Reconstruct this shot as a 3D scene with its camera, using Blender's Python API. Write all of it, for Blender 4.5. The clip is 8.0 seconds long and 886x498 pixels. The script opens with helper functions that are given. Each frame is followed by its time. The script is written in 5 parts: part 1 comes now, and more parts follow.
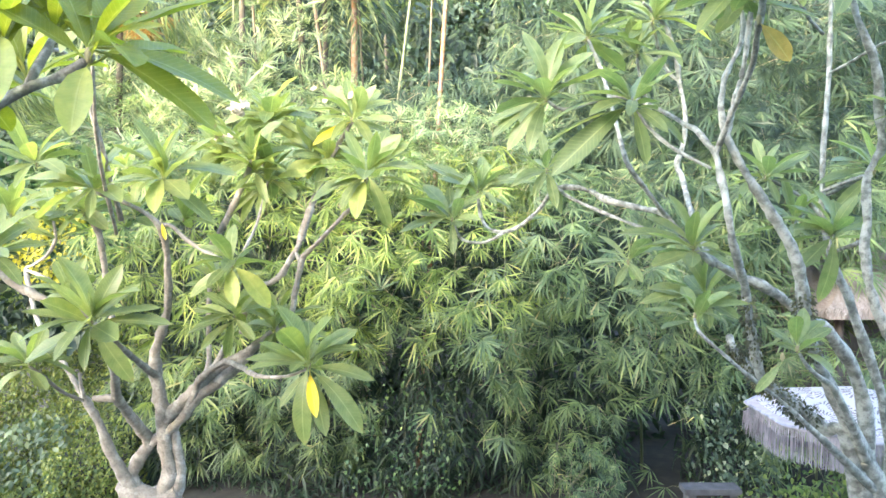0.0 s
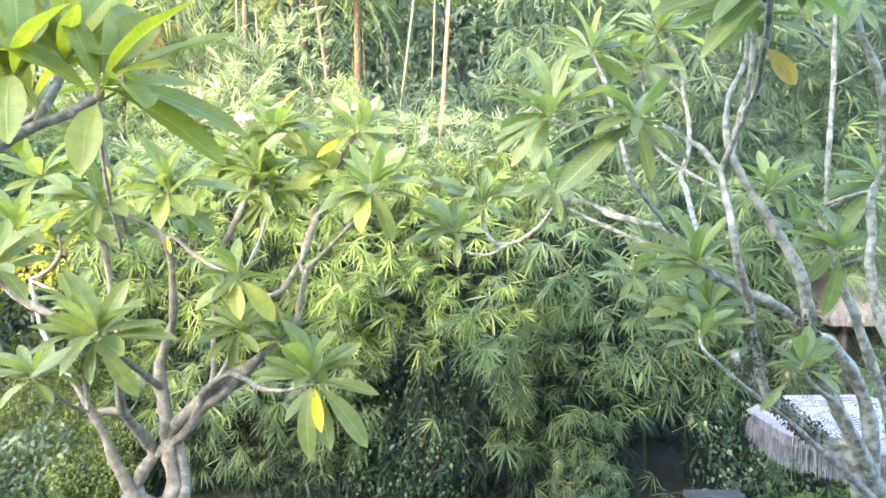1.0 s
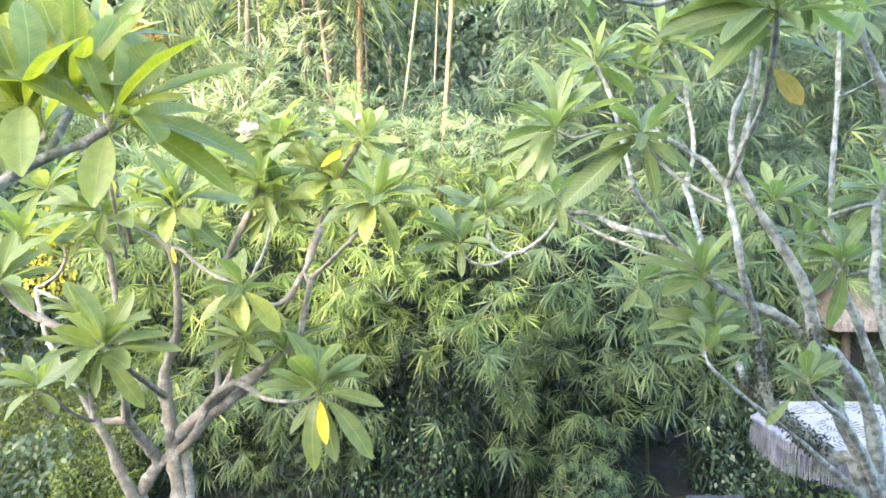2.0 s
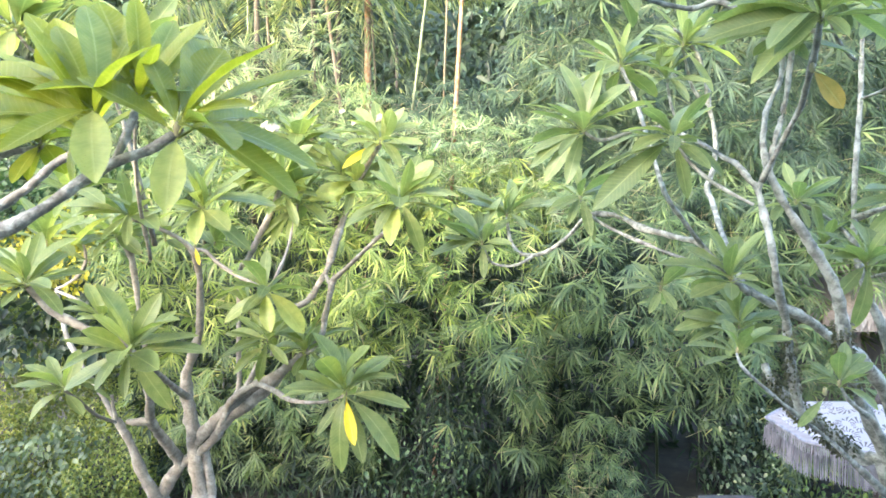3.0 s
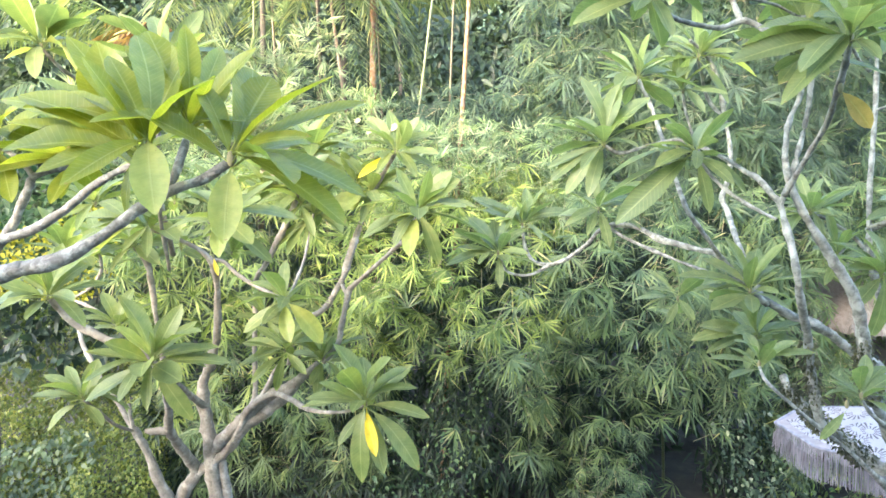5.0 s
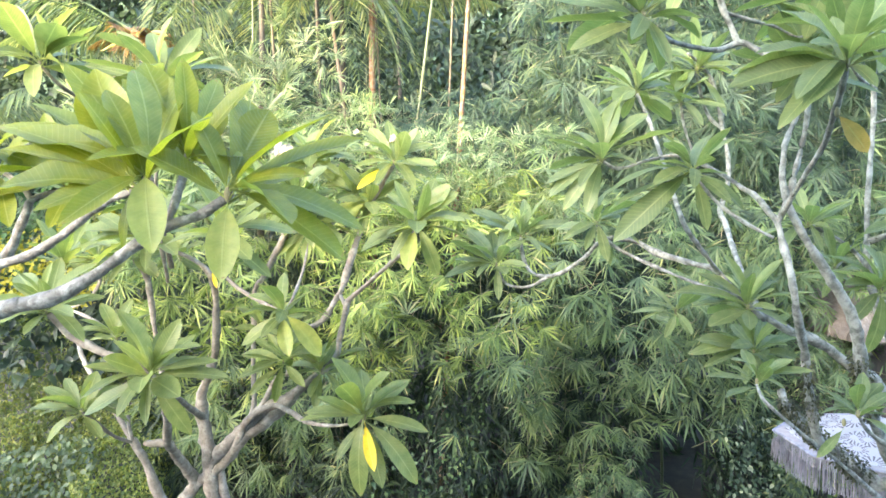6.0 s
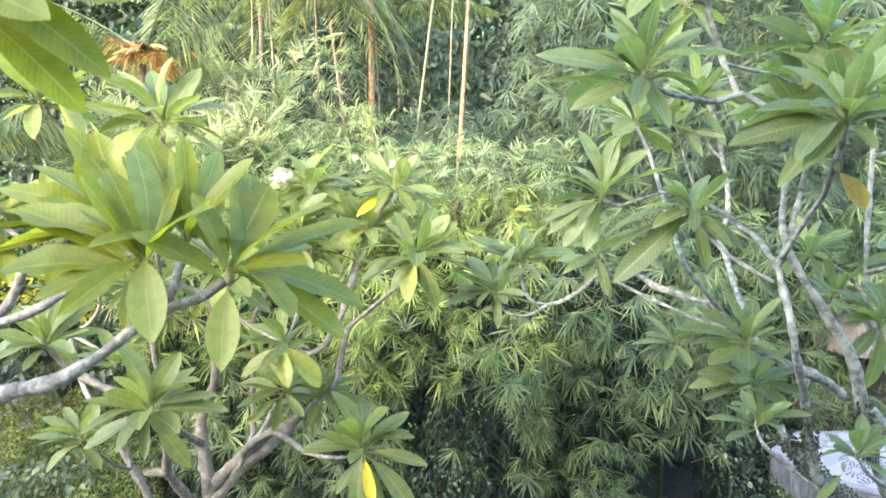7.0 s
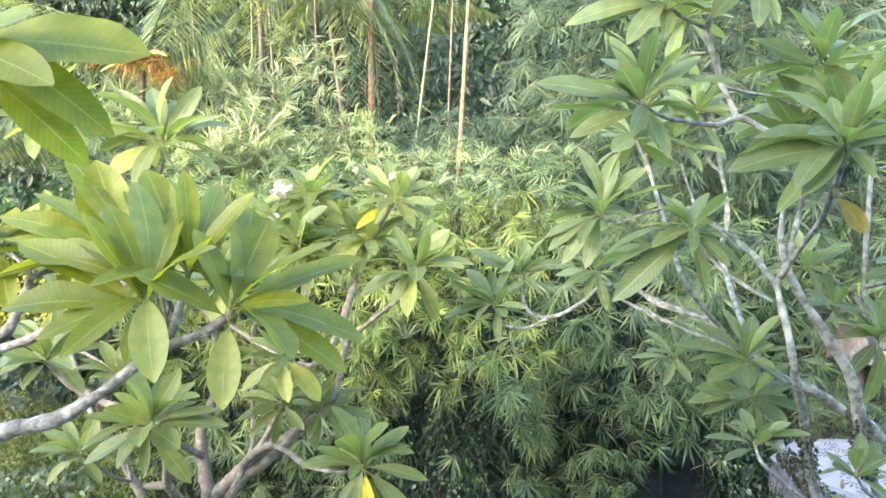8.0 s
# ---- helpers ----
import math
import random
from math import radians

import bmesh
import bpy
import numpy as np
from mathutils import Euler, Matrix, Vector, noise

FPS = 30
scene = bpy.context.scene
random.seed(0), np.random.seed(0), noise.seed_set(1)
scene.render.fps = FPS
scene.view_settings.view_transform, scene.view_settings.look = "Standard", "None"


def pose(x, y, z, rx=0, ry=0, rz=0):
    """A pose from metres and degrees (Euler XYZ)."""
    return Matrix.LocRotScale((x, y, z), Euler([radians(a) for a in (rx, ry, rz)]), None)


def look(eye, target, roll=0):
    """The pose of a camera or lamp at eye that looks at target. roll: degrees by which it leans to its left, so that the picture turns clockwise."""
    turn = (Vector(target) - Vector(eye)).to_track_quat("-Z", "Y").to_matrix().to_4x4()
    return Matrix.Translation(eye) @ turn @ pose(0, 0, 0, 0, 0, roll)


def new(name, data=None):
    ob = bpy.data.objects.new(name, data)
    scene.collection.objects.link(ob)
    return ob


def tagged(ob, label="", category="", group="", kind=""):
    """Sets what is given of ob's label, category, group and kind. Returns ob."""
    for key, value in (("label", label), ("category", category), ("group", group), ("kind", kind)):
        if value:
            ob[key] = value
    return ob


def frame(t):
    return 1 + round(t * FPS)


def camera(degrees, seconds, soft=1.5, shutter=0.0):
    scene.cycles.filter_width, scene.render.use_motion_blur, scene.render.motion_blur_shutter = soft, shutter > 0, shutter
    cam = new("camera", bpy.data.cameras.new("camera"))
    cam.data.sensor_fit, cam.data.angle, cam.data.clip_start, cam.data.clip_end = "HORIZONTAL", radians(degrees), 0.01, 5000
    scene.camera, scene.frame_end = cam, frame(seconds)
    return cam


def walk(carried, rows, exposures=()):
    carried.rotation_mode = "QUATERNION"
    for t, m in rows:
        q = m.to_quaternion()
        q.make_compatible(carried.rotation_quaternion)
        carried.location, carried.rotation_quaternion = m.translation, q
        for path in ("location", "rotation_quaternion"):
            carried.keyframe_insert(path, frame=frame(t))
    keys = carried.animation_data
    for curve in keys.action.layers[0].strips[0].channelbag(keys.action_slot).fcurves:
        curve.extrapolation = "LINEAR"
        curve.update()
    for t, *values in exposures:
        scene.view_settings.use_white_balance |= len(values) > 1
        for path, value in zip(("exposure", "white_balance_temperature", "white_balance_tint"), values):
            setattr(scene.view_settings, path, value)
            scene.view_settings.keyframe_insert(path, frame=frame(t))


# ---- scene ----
cam = camera(65.9, 8.0, soft=1.62, shutter=0.5)
METRES, EYE, TILT, LEAN, TURN = 0.95, 4.25, -3.0, 0.0, 0.0
EXPOSURES = [(0.0, 4.37, 6060, 13), (3.0, 4.24, 6060, 13), (6.0, 4.14, 6060, 13), (8.0, 3.96, 6060, 13)]
ROWS = [
    (0.0, 0.0, 0.0, 0.0, -0.0, 0.0, 0.0),
    (0.5, -0.0083, -0.0045, 0.0352, 0.06, 0.02, 0.02),
    (1.0, -0.0143, -0.0069, 0.0951, 0.19, 0.02, 0.05),
    (2.5, -0.092, -0.0218, 0.189, 0.3, -0.01, 0.05),
    (3.0, -0.2148, -0.031, 0.1909, 0.28, -0.03, 0.08),
    (3.5, -0.3259, -0.0435, 0.2002, 0.24, -0.04, 0.12),
    (4.0, -0.3549, -0.0531, 0.2087, 0.21, -0.04, 0.14),
    (4.5, -0.3581, -0.0583, 0.2356, 0.19, -0.02, 0.14),
    (6.0, -0.3471, -0.067, 0.3674, 0.13, -0.07, 0.13),
    (6.5, -0.3513, -0.0671, 0.4594, 0.1, -0.07, 0.11),
    (7.0, -0.3488, -0.0665, 0.5967, 0.08, -0.07, 0.1),
    (7.5, -0.3502, -0.0702, 0.6942, 0.05, -0.06, 0.09),
    (8.0, -0.3511, -0.0749, 0.6997, 0.03, -0.06, 0.09),
]
walk(cam, [(t, pose(0, 0, EYE, TILT, LEAN, TURN) @ pose(METRES * x, METRES * y, METRES * z, 90 + pitch, roll, yaw)) for t, x, y, z, yaw, pitch, roll in ROWS],
     exposures=EXPOSURES)

# ---- world and sun ----
SUN_FROM = Vector((-0.50, -0.75, 0.25)).normalized()
world = bpy.data.worlds.new("sky")
scene.world = world
world.use_nodes = True
wn, wl = world.node_tree.nodes, world.node_tree.links
sky = wn.new("ShaderNodeTexSky")
sky.sky_type, sky.sun_disc = "NISHITA", False
sky.sun_elevation = math.asin(SUN_FROM.z)
sky.sun_rotation = math.atan2(SUN_FROM.x, SUN_FROM.y)
sky.air_density, sky.dust_density = 1.0, 2.5
wn["Background"].inputs["Strength"].default_value = 0.15
wl.new(sky.outputs["Color"], wn["Background"].inputs["Color"])
sun = new("sun", bpy.data.lights.new("sun", "SUN"))
sun.data.energy, sun.data.angle, sun.data.color = 0.58, radians(34.0), (1.0, 0.96, 0.90)
sun.matrix_world = look(SUN_FROM * 40, (0, 0, 0))
scene.view_settings.exposure = 0.0


# ---- materials ----
def material(name):
    m = bpy.data.materials.new(name)
    m.use_nodes = True
    m.node_tree.nodes.clear()
    return m, m.node_tree.nodes, m.node_tree.links


def ramp(nodes, stops):
    r = nodes.new("ShaderNodeValToRGB")
    e = r.color_ramp.elements
    while len(e) < len(stops):
        e.new(0.5)
    for el, (pos, col) in zip(e, stops):
        el.position, el.color = pos, (*col, 1)
    return r


def noise_tex(nodes, links, scale, detail=4.0, coord="Object"):
    tc, n = nodes.new("ShaderNodeTexCoord"), nodes.new("ShaderNodeTexNoise")
    n.inputs["Scale"].default_value, n.inputs["Detail"].default_value = scale, detail
    links.new(tc.outputs[coord], n.inputs["Vector"])
    return n


def mixrgb(nodes, links, kind, fac, a, b):
    m = nodes.new("ShaderNodeMix")
    m.data_type, m.blend_type = "RGBA", kind
    for key, value in ((0, fac), (6, a), (7, b)):
        if isinstance(value, (int, float)):
            m.inputs[key].default_value = value
        elif isinstance(value, tuple):
            m.inputs[key].default_value = (*value, 1)
        else:
            links.new(value, m.inputs[key])
    return m.outputs[2]


def finish_leaf(m, nodes, links, col, rough, through_share, glow_tint, bump=None, spec=0.5):
    p, t, mix, o = (nodes.new("ShaderNode" + k) for k in ("BsdfPrincipled", "BsdfTranslucent", "MixShader", "OutputMaterial"))
    links.new(col, p.inputs["Base Color"])
    p.inputs["Roughness"].default_value = rough
    p.inputs["Specular IOR Level"].default_value = spec
    links.new(mixrgb(nodes, links, "MULTIPLY", 1.0, col, glow_tint), t.inputs["Color"])
    mix.inputs[0].default_value = through_share
    links.new(p.outputs[0], mix.inputs[1])
    links.new(t.outputs[0], mix.inputs[2])
    if bump is not None:
        links.new(bump, p.inputs["Normal"])
    links.new(mix.outputs[0], o.inputs["Surface"])
    return m


def small_leaf_material(name, stops, rough=0.5, share=0.5, tint=(1.35, 1.35, 0.75), spec=0.4):
    """Leaves in masses: each leaf its own shade, with slow drifts over the whole plant."""
    m, n, l = material(name)
    shade = n.new("ShaderNodeAttribute")
    shade.attribute_name = "leaf_shade"
    r = ramp(n, stops)
    l.new(shade.outputs["Fac"], r.inputs[0])
    drift = noise_tex(n, l, 0.9, 3.0)
    dr = ramp(n, [(0.3, (0.72, 0.80, 0.72)), (0.7, (1.12, 1.1, 0.95))])
    l.new(drift.outputs["Fac"], dr.inputs[0])
    col = mixrgb(n, l, "MULTIPLY", 1.0, r.outputs[0], dr.outputs[0])
    tuft = noise_tex(n, l, 3.4, 2.0)
    tr = ramp(n, [(0.36, (0.62, 0.66, 0.70)), (0.52, (1.0, 1.0, 1.0)), (0.66, (1.32, 1.28, 1.05))])
    l.new(tuft.outputs["Fac"], tr.inputs[0])
    col = mixrgb(n, l, "MULTIPLY", 1.0, col, tr.outputs[0])
    return finish_leaf(m, n, l, col, rough, share, tint, spec=spec)


def plumeria_leaf_material(name, stops, share=0.52, tint=(1.3, 1.3, 0.65)):
    """A broad leaf: pale midrib, feathered side veins, blotches, its own shade on each leaf."""
    m, n, l = material(name)
    info, r = n.new("ShaderNodeObjectInfo"), ramp(n, stops)
    l.new(info.outputs["Random"], r.inputs[0])
    uv, sep = n.new("ShaderNodeUVMap"), n.new("ShaderNodeSeparateXYZ")
    l.new(uv.outputs[0], sep.inputs[0])

    def math_node(op, a, b=None):
        k = n.new("ShaderNodeMath")
        k.operation = op
        for i, v in enumerate((a, b)):
            if isinstance(v, (int, float)):
                k.inputs[i].default_value = v
            elif v is not None:
                l.new(v, k.inputs[i])
        return k.outputs[0]

    off = math_node("ABSOLUTE", math_node("SUBTRACT", sep.outputs["Y"], 0.5))
    rib = ramp(n, [(0.0, (0.9, 0.9, 0.9)), (0.02, (0.6, 0.6, 0.6)), (0.04, (0, 0, 0))])
    l.new(off, rib.inputs[0])
    saw = math_node("SINE", math_node("MULTIPLY", math_node("SUBTRACT", sep.outputs["X"], math_node("MULTIPLY", off, 0.22)), 125.0))
    vein = ramp(n, [(0.80, (0, 0, 0)), (1.0, (0.34, 0.34, 0.34))])
    l.new(saw, vein.inputs[0])
    lines = mixrgb(n, l, "ADD", 1.0, rib.outputs[0], vein.outputs[0])
    blot = noise_tex(n, l, 9.0, 5.0)
    br = ramp(n, [(0.3, (0.78, 0.84, 0.75)), (0.68, (1.12, 1.08, 1.0))])
    l.new(blot.outputs["Fac"], br.inputs[0])
    col = mixrgb(n, l, "MULTIPLY", 1.0, r.outputs[0], br.outputs[0])
    pale = mixrgb(n, l, "MIX", 0.36, col, (0.46, 0.50, 0.20))
    col = mixrgb(n, l, "MIX", lines, col, pale)
    spots = noise_tex(n, l, 60.0, 2.0)
    sr = ramp(n, [(0.73, (0, 0, 0)), (0.77, (1, 1, 1))])
    l.new(spots.outputs["Fac"], sr.inputs[0])
    col = mixrgb(n, l, "MIX", sr.outputs[0], col, (0.16, 0.11, 0.04))
    worn = math_node("ADD", math_node("MAXIMUM", sep.outputs["X"], math_node("MULTIPLY", off, 1.9)), math_node("MULTIPLY", math_node("SUBTRACT", blot.outputs["Fac"], 0.5), 0.5))
    edge = ramp(n, [(0.985, (0, 0, 0)), (1.0, (1, 1, 1))])
    l.new(math_node("MULTIPLY", worn, 0.955), edge.inputs[0])
    aged = math_node("MULTIPLY", edge.outputs[0], math_node("GREATER_THAN", info.outputs["Random"], 0.45))
    col = mixrgb(n, l, "MIX", aged, col, (0.26, 0.19, 0.075))
    b = n.new("ShaderNodeBump")
    b.inputs["Strength"].default_value, b.inputs["Distance"].default_value = 0.35, 0.004
    l.new(lines, b.inputs["Height"])
    return finish_leaf(m, n, l, col, 0.40, share, tint, b.outputs[0], 0.42)


def bark_material(name, stops, spots=(0.4, 0.4, 0.38), amount=0.6, scale=14.0, bump=0.5):
    """Grey bark with lichen patches, rings and fine cracks."""
    m, n, l = material(name)
    base = noise_tex(n, l, scale, 8.0)
    r = ramp(n, stops)
    l.new(base.outputs["Fac"], r.inputs[0])
    lich = noise_tex(n, l, scale * 0.55, 6.0)
    lr = ramp(n, [(amount - 0.08, (0, 0, 0)), (amount + 0.08, (1, 1, 1))])
    l.new(lich.outputs["Fac"], lr.inputs[0])
    col = mixrgb(n, l, "MIX", lr.outputs[0], r.outputs[0], spots)
    dark = noise_tex(n, l, scale * 3.1, 4.0)
    dk = ramp(n, [(0.36, (0.4, 0.4, 0.38)), (0.5, (1, 1, 1))])
    l.new(dark.outputs["Fac"], dk.inputs[0])
    col = mixrgb(n, l, "MULTIPLY", 0.45, col, dk.outputs[0])
    p, o, b = (n.new("ShaderNode" + k) for k in ("BsdfPrincipled", "OutputMaterial", "Bump"))
    l.new(col, p.inputs["Base Color"])
    p.inputs["Roughness"].default_value = 0.85
    b.inputs["Strength"].default_value, b.inputs["Distance"].default_value = bump, 0.01
    l.new(dark.outputs["Fac"], b.inputs["Height"])
    l.new(b.outputs[0], p.inputs["Normal"])
    l.new(p.outputs[0], o.inputs["Surface"])
    return m


def plain_material(name, stops, scale, rough=0.7, bump=0.3, stretch=(1, 1, 1)):
    m, n, l = material(name)
    tc, mp, tex = n.new("ShaderNodeTexCoord"), n.new("ShaderNodeMapping"), n.new("ShaderNodeTexNoise")
    mp.inputs["Scale"].default_value = stretch
    tex.inputs["Scale"].default_value, tex.inputs["Detail"].default_value = scale, 8.0
    l.new(tc.outputs["Object"], mp.inputs[0])
    l.new(mp.outputs[0], tex.inputs["Vector"])
    r = ramp(n, stops)
    l.new(tex.outputs["Fac"], r.inputs[0])
    p, o, b = (n.new("ShaderNode" + k) for k in ("BsdfPrincipled", "OutputMaterial", "Bump"))
    l.new(r.outputs[0], p.inputs["Base Color"])
    p.inputs["Roughness"].default_value = rough
    b.inputs["Strength"].default_value, b.inputs["Distance"].default_value = bump, 0.01
    l.new(tex.outputs["Fac"], b.inputs["Height"])
    l.new(b.outputs[0], p.inputs["Normal"])
    l.new(p.outputs[0], o.inputs["Surface"])
    return m


GREEN_NEAR = plumeria_leaf_material("plumeria_leaf_bright", [(0.0, (0.184, 0.210, 0.020)), (0.5, (0.202, 0.230, 0.024)), (0.85, (0.214, 0.240, 0.028)), (1.0, (0.180, 0.230, 0.085))], 0.55)
GREEN_LEFT = plumeria_leaf_material("plumeria_leaf_sunny", [(0.0, (0.132, 0.168, 0.060)), (0.5, (0.165, 0.203, 0.074)), (1.0, (0.202, 0.238, 0.086))])
GREEN_RIGHT = plumeria_leaf_material("plumeria_leaf_cool", [(0.0, (0.128, 0.168, 0.078)), (0.5, (0.154, 0.198, 0.090)), (1.0, (0.180, 0.224, 0.100))])
YELLOW = plumeria_leaf_material("plumeria_leaf_yellowing", [(0.0, (0.72, 0.52, 0.02)), (1.0, (0.66, 0.50, 0.03))], tint=(1.2, 1.1, 0.6))
PALE = plumeria_leaf_material("plumeria_leaf_pale", [(0.0, (0.324, 0.369, 0.108)), (1.0, (0.378, 0.405, 0.126))], share=0.6, tint=(1.25, 1.2, 0.6))
OCHRE = plumeria_leaf_material("plumeria_leaf_ochre", [(0.0, (0.34, 0.25, 0.07)), (1.0, (0.30, 0.24, 0.07))], tint=(1.1, 1.0, 0.7))
BARK = bark_material("plumeria_bark", [(0.25, (0.122, 0.104, 0.079)), (0.55, (0.188, 0.163, 0.126)), (0.8, (0.240, 0.213, 0.168))], spots=(0.30, 0.275, 0.225), amount=0.58, scale=20.0)
BARK_NEAR = bark_material("plumeria_bark_speckled", [(0.25, (0.105, 0.097, 0.080)), (0.55, (0.185, 0.173, 0.143)), (0.8, (0.245, 0.230, 0.190))], spots=(0.40, 0.39, 0.34), amount=0.58, scale=50.0)
BARK_PALE = bark_material("plumeria_bark_lichen", [(0.25, (0.064, 0.064, 0.052)), (0.55, (0.138, 0.140, 0.114)), (0.8, (0.206, 0.208, 0.172))], spots=(0.275, 0.28, 0.24), amount=0.51, scale=34.0)
BAMBOO_LEAF = small_leaf_material("bamboo_leaf", [(0.0, (0.073, 0.108, 0.054)), (0.45, (0.102, 0.148, 0.076)), (0.8, (0.142, 0.190, 0.096)), (0.97, (0.190, 0.225, 0.120)), (1.0, (0.26, 0.24, 0.13))])
# Yellower, lighter bamboo leaf: the sunlit patch on the hedge put into its colour.
BAMBOO_SUN_PATCH = small_leaf_material("bamboo_leaf_sun_patch", [(0.0, (0.082, 0.120, 0.034)), (0.45, (0.124, 0.172, 0.046)), (0.8, (0.180, 0.228, 0.064)), (0.96, (0.26, 0.29, 0.10)), (1.0, (0.30, 0.27, 0.13))])
# Paler bamboo leaves for the hedge tops, sunlight worked into the leaf colour.
BAMBOO_PAINTED_SUN = small_leaf_material("bamboo_leaf_painted_sun", [(0.0, (0.103, 0.155, 0.080)), (0.5, (0.161, 0.219, 0.121)), (0.85, (0.233, 0.287, 0.180)), (1.0, (0.35, 0.365, 0.255))])
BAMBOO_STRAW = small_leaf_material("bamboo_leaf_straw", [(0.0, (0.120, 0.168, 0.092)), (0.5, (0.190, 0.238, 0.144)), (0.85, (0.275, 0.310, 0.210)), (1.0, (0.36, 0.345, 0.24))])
# Two darkened bamboo leaves: shade on the right and rear clumps is painted in.
BAMBOO_DARK_SHADE = small_leaf_material("bamboo_leaf_dark_shade", [(0.0, (0.024, 0.044, 0.027)), (0.5, (0.041, 0.070, 0.042)), (0.9, (0.068, 0.102, 0.060)), (1.0, (0.11, 0.13, 0.075))])
BAMBOO_BLUE_SHADE = small_leaf_material("bamboo_leaf_blue_shade", [(0.0, (0.036, 0.064, 0.044)), (0.6, (0.060, 0.094, 0.062)), (1.0, (0.105, 0.135, 0.076))])
VINE_LEAF = small_leaf_material("vine_leaf", [(0.0, (0.062, 0.100, 0.026)), (0.4, (0.120, 0.160, 0.042)), (0.8, (0.180, 0.212, 0.054)), (1.0, (0.25, 0.262, 0.084))])
GOLD_LEAF = small_leaf_material("golden_leaf", [(0.0, (0.16, 0.16, 0.012)), (0.5, (0.26, 0.24, 0.016)), (1.0, (0.34, 0.31, 0.03))])
GREY_LEAF = small_leaf_material("grey_green_leaf", [(0.0, (0.07, 0.105, 0.07)), (0.6, (0.105, 0.145, 0.10)), (1.0, (0.15, 0.185, 0.135))])
IVY_LEAF = small_leaf_material("ivy_leaf", [(0.0, (0.045, 0.09, 0.045)), (0.6, (0.08, 0.13, 0.06)), (1.0, (0.135, 0.185, 0.085))])
# Blue-green shrub leaf; the last stop paints white glints on a few leaves.
GLINT_SHRUB = small_leaf_material("glinting_shrub_leaf", [(0.0, (0.045, 0.075, 0.052)), (0.6, (0.085, 0.125, 0.085)), (0.9, (0.15, 0.19, 0.14)), (1.0, (0.30, 0.32, 0.27))])
MOSS = small_leaf_material("bark_moss", [(0.0, (0.04, 0.042, 0.030)), (0.6, (0.085, 0.085, 0.062)), (1.0, (0.15, 0.14, 0.11))])
SHRUB_LEAF = small_leaf_material("shrub_leaf", [(0.0, (0.035, 0.08, 0.04)), (0.6, (0.06, 0.11, 0.055)), (1.0, (0.10, 0.15, 0.08))])
# Woods leaf darkened in its colour to stand for deep shade between the trees.
WOODS_SHADE_LEAF = small_leaf_material("woods_leaf_in_shade", [(0.0, (0.016, 0.029, 0.021)), (0.6, (0.030, 0.050, 0.031)), (1.0, (0.058, 0.082, 0.044))])
# Very dark leaf: shade of the hedge interior and left shrub is in the colour.
SHADE_LEAF = small_leaf_material("leaf_painted_shade", [(0.0, (0.017, 0.032, 0.025)), (0.6, (0.029, 0.050, 0.035)), (1.0, (0.052, 0.076, 0.047))])
FERN_LEAF = small_leaf_material("hedge_leaf", [(0.0, (0.06, 0.105, 0.035)), (0.6, (0.11, 0.165, 0.05)), (1.0, (0.20, 0.25, 0.07))])
PALM_LEAF = small_leaf_material("palm_leaflet", [(0.0, (0.09, 0.125, 0.06)), (0.6, (0.15, 0.18, 0.085)), (1.0, (0.28, 0.28, 0.14))])
PALM_DRY = small_leaf_material("palm_leaflet_dry", [(0.0, (0.17, 0.085, 0.03)), (1.0, (0.29, 0.18, 0.05))])
CULM_GOLD = plain_material("bamboo_culm_golden", [(0.34, (0.06, 0.033, 0.016)), (0.42, (0.140, 0.096, 0.058)), (0.47, (0.115, 0.046, 0.008)), (0.53, (0.150, 0.088, 0.030)), (0.58, (0.165, 0.125, 0.080)), (0.66, (0.120, 0.066, 0.010))], 3.4, 0.6, 0.1, (1, 1, 1.2))
CULM_PALE = plain_material("bamboo_culm_pale", [(0.3, (0.040, 0.030, 0.013)), (0.5, (0.062, 0.049, 0.022)), (0.7, (0.095, 0.080, 0.042))], 3.0, 0.6, 0.1, (3, 3, 0.6))
CULM_BROWN = plain_material("bamboo_culm_brown", [(0.3, (0.11, 0.075, 0.045)), (0.7, (0.20, 0.15, 0.10))], 3.0, 0.6, 0.1, (3, 3, 0.6))
CULM_GREEN = plain_material("bamboo_culm_green", [(0.3, (0.045, 0.06, 0.025)), (0.7, (0.085, 0.10, 0.04))], 3.0, 0.6, 0.1, (3, 3, 0.4))
SHEATH_BROWN = plain_material("palm_sheath_brown", [(0.3, (0.07, 0.04, 0.025)), (0.7, (0.15, 0.09, 0.05))], 9.0, 0.8, 0.5)
SHEATH_ORANGE = plain_material("palm_sheath_orange", [(0.3, (0.15, 0.075, 0.03)), (0.7, (0.25, 0.14, 0.055))], 9.0, 0.7, 0.3)
SHEATH_YELLOW = plain_material("palm_sheath_yellow", [(0.3, (0.28, 0.25, 0.05)), (0.7, (0.42, 0.38, 0.12))], 9.0, 0.6, 0.3)
TWIG = plain_material("bamboo_twig", [(0.3, (0.13, 0.12, 0.05)), (0.7, (0.24, 0.21, 0.10))], 6.0)
SOIL = plain_material("leaf_litter_soil", [(0.3, (0.008, 0.009, 0.007)), (0.55, (0.018, 0.018, 0.012)), (0.75, (0.036, 0.032, 0.02))], 5.0, 0.95, 0.8)
PALM_TRUNK = plain_material("palm_trunk", [(0.3, (0.030, 0.025, 0.017)), (0.55, (0.055, 0.047, 0.032)), (0.75, (0.085, 0.073, 0.05))], 6.0, 0.9, 0.6, (1, 1, 3))
PLASTER = plain_material("cream_plaster", [(0.3, (0.58, 0.55, 0.48)), (0.7, (0.68, 0.65, 0.58))], 3.0, 0.9, 0.2)
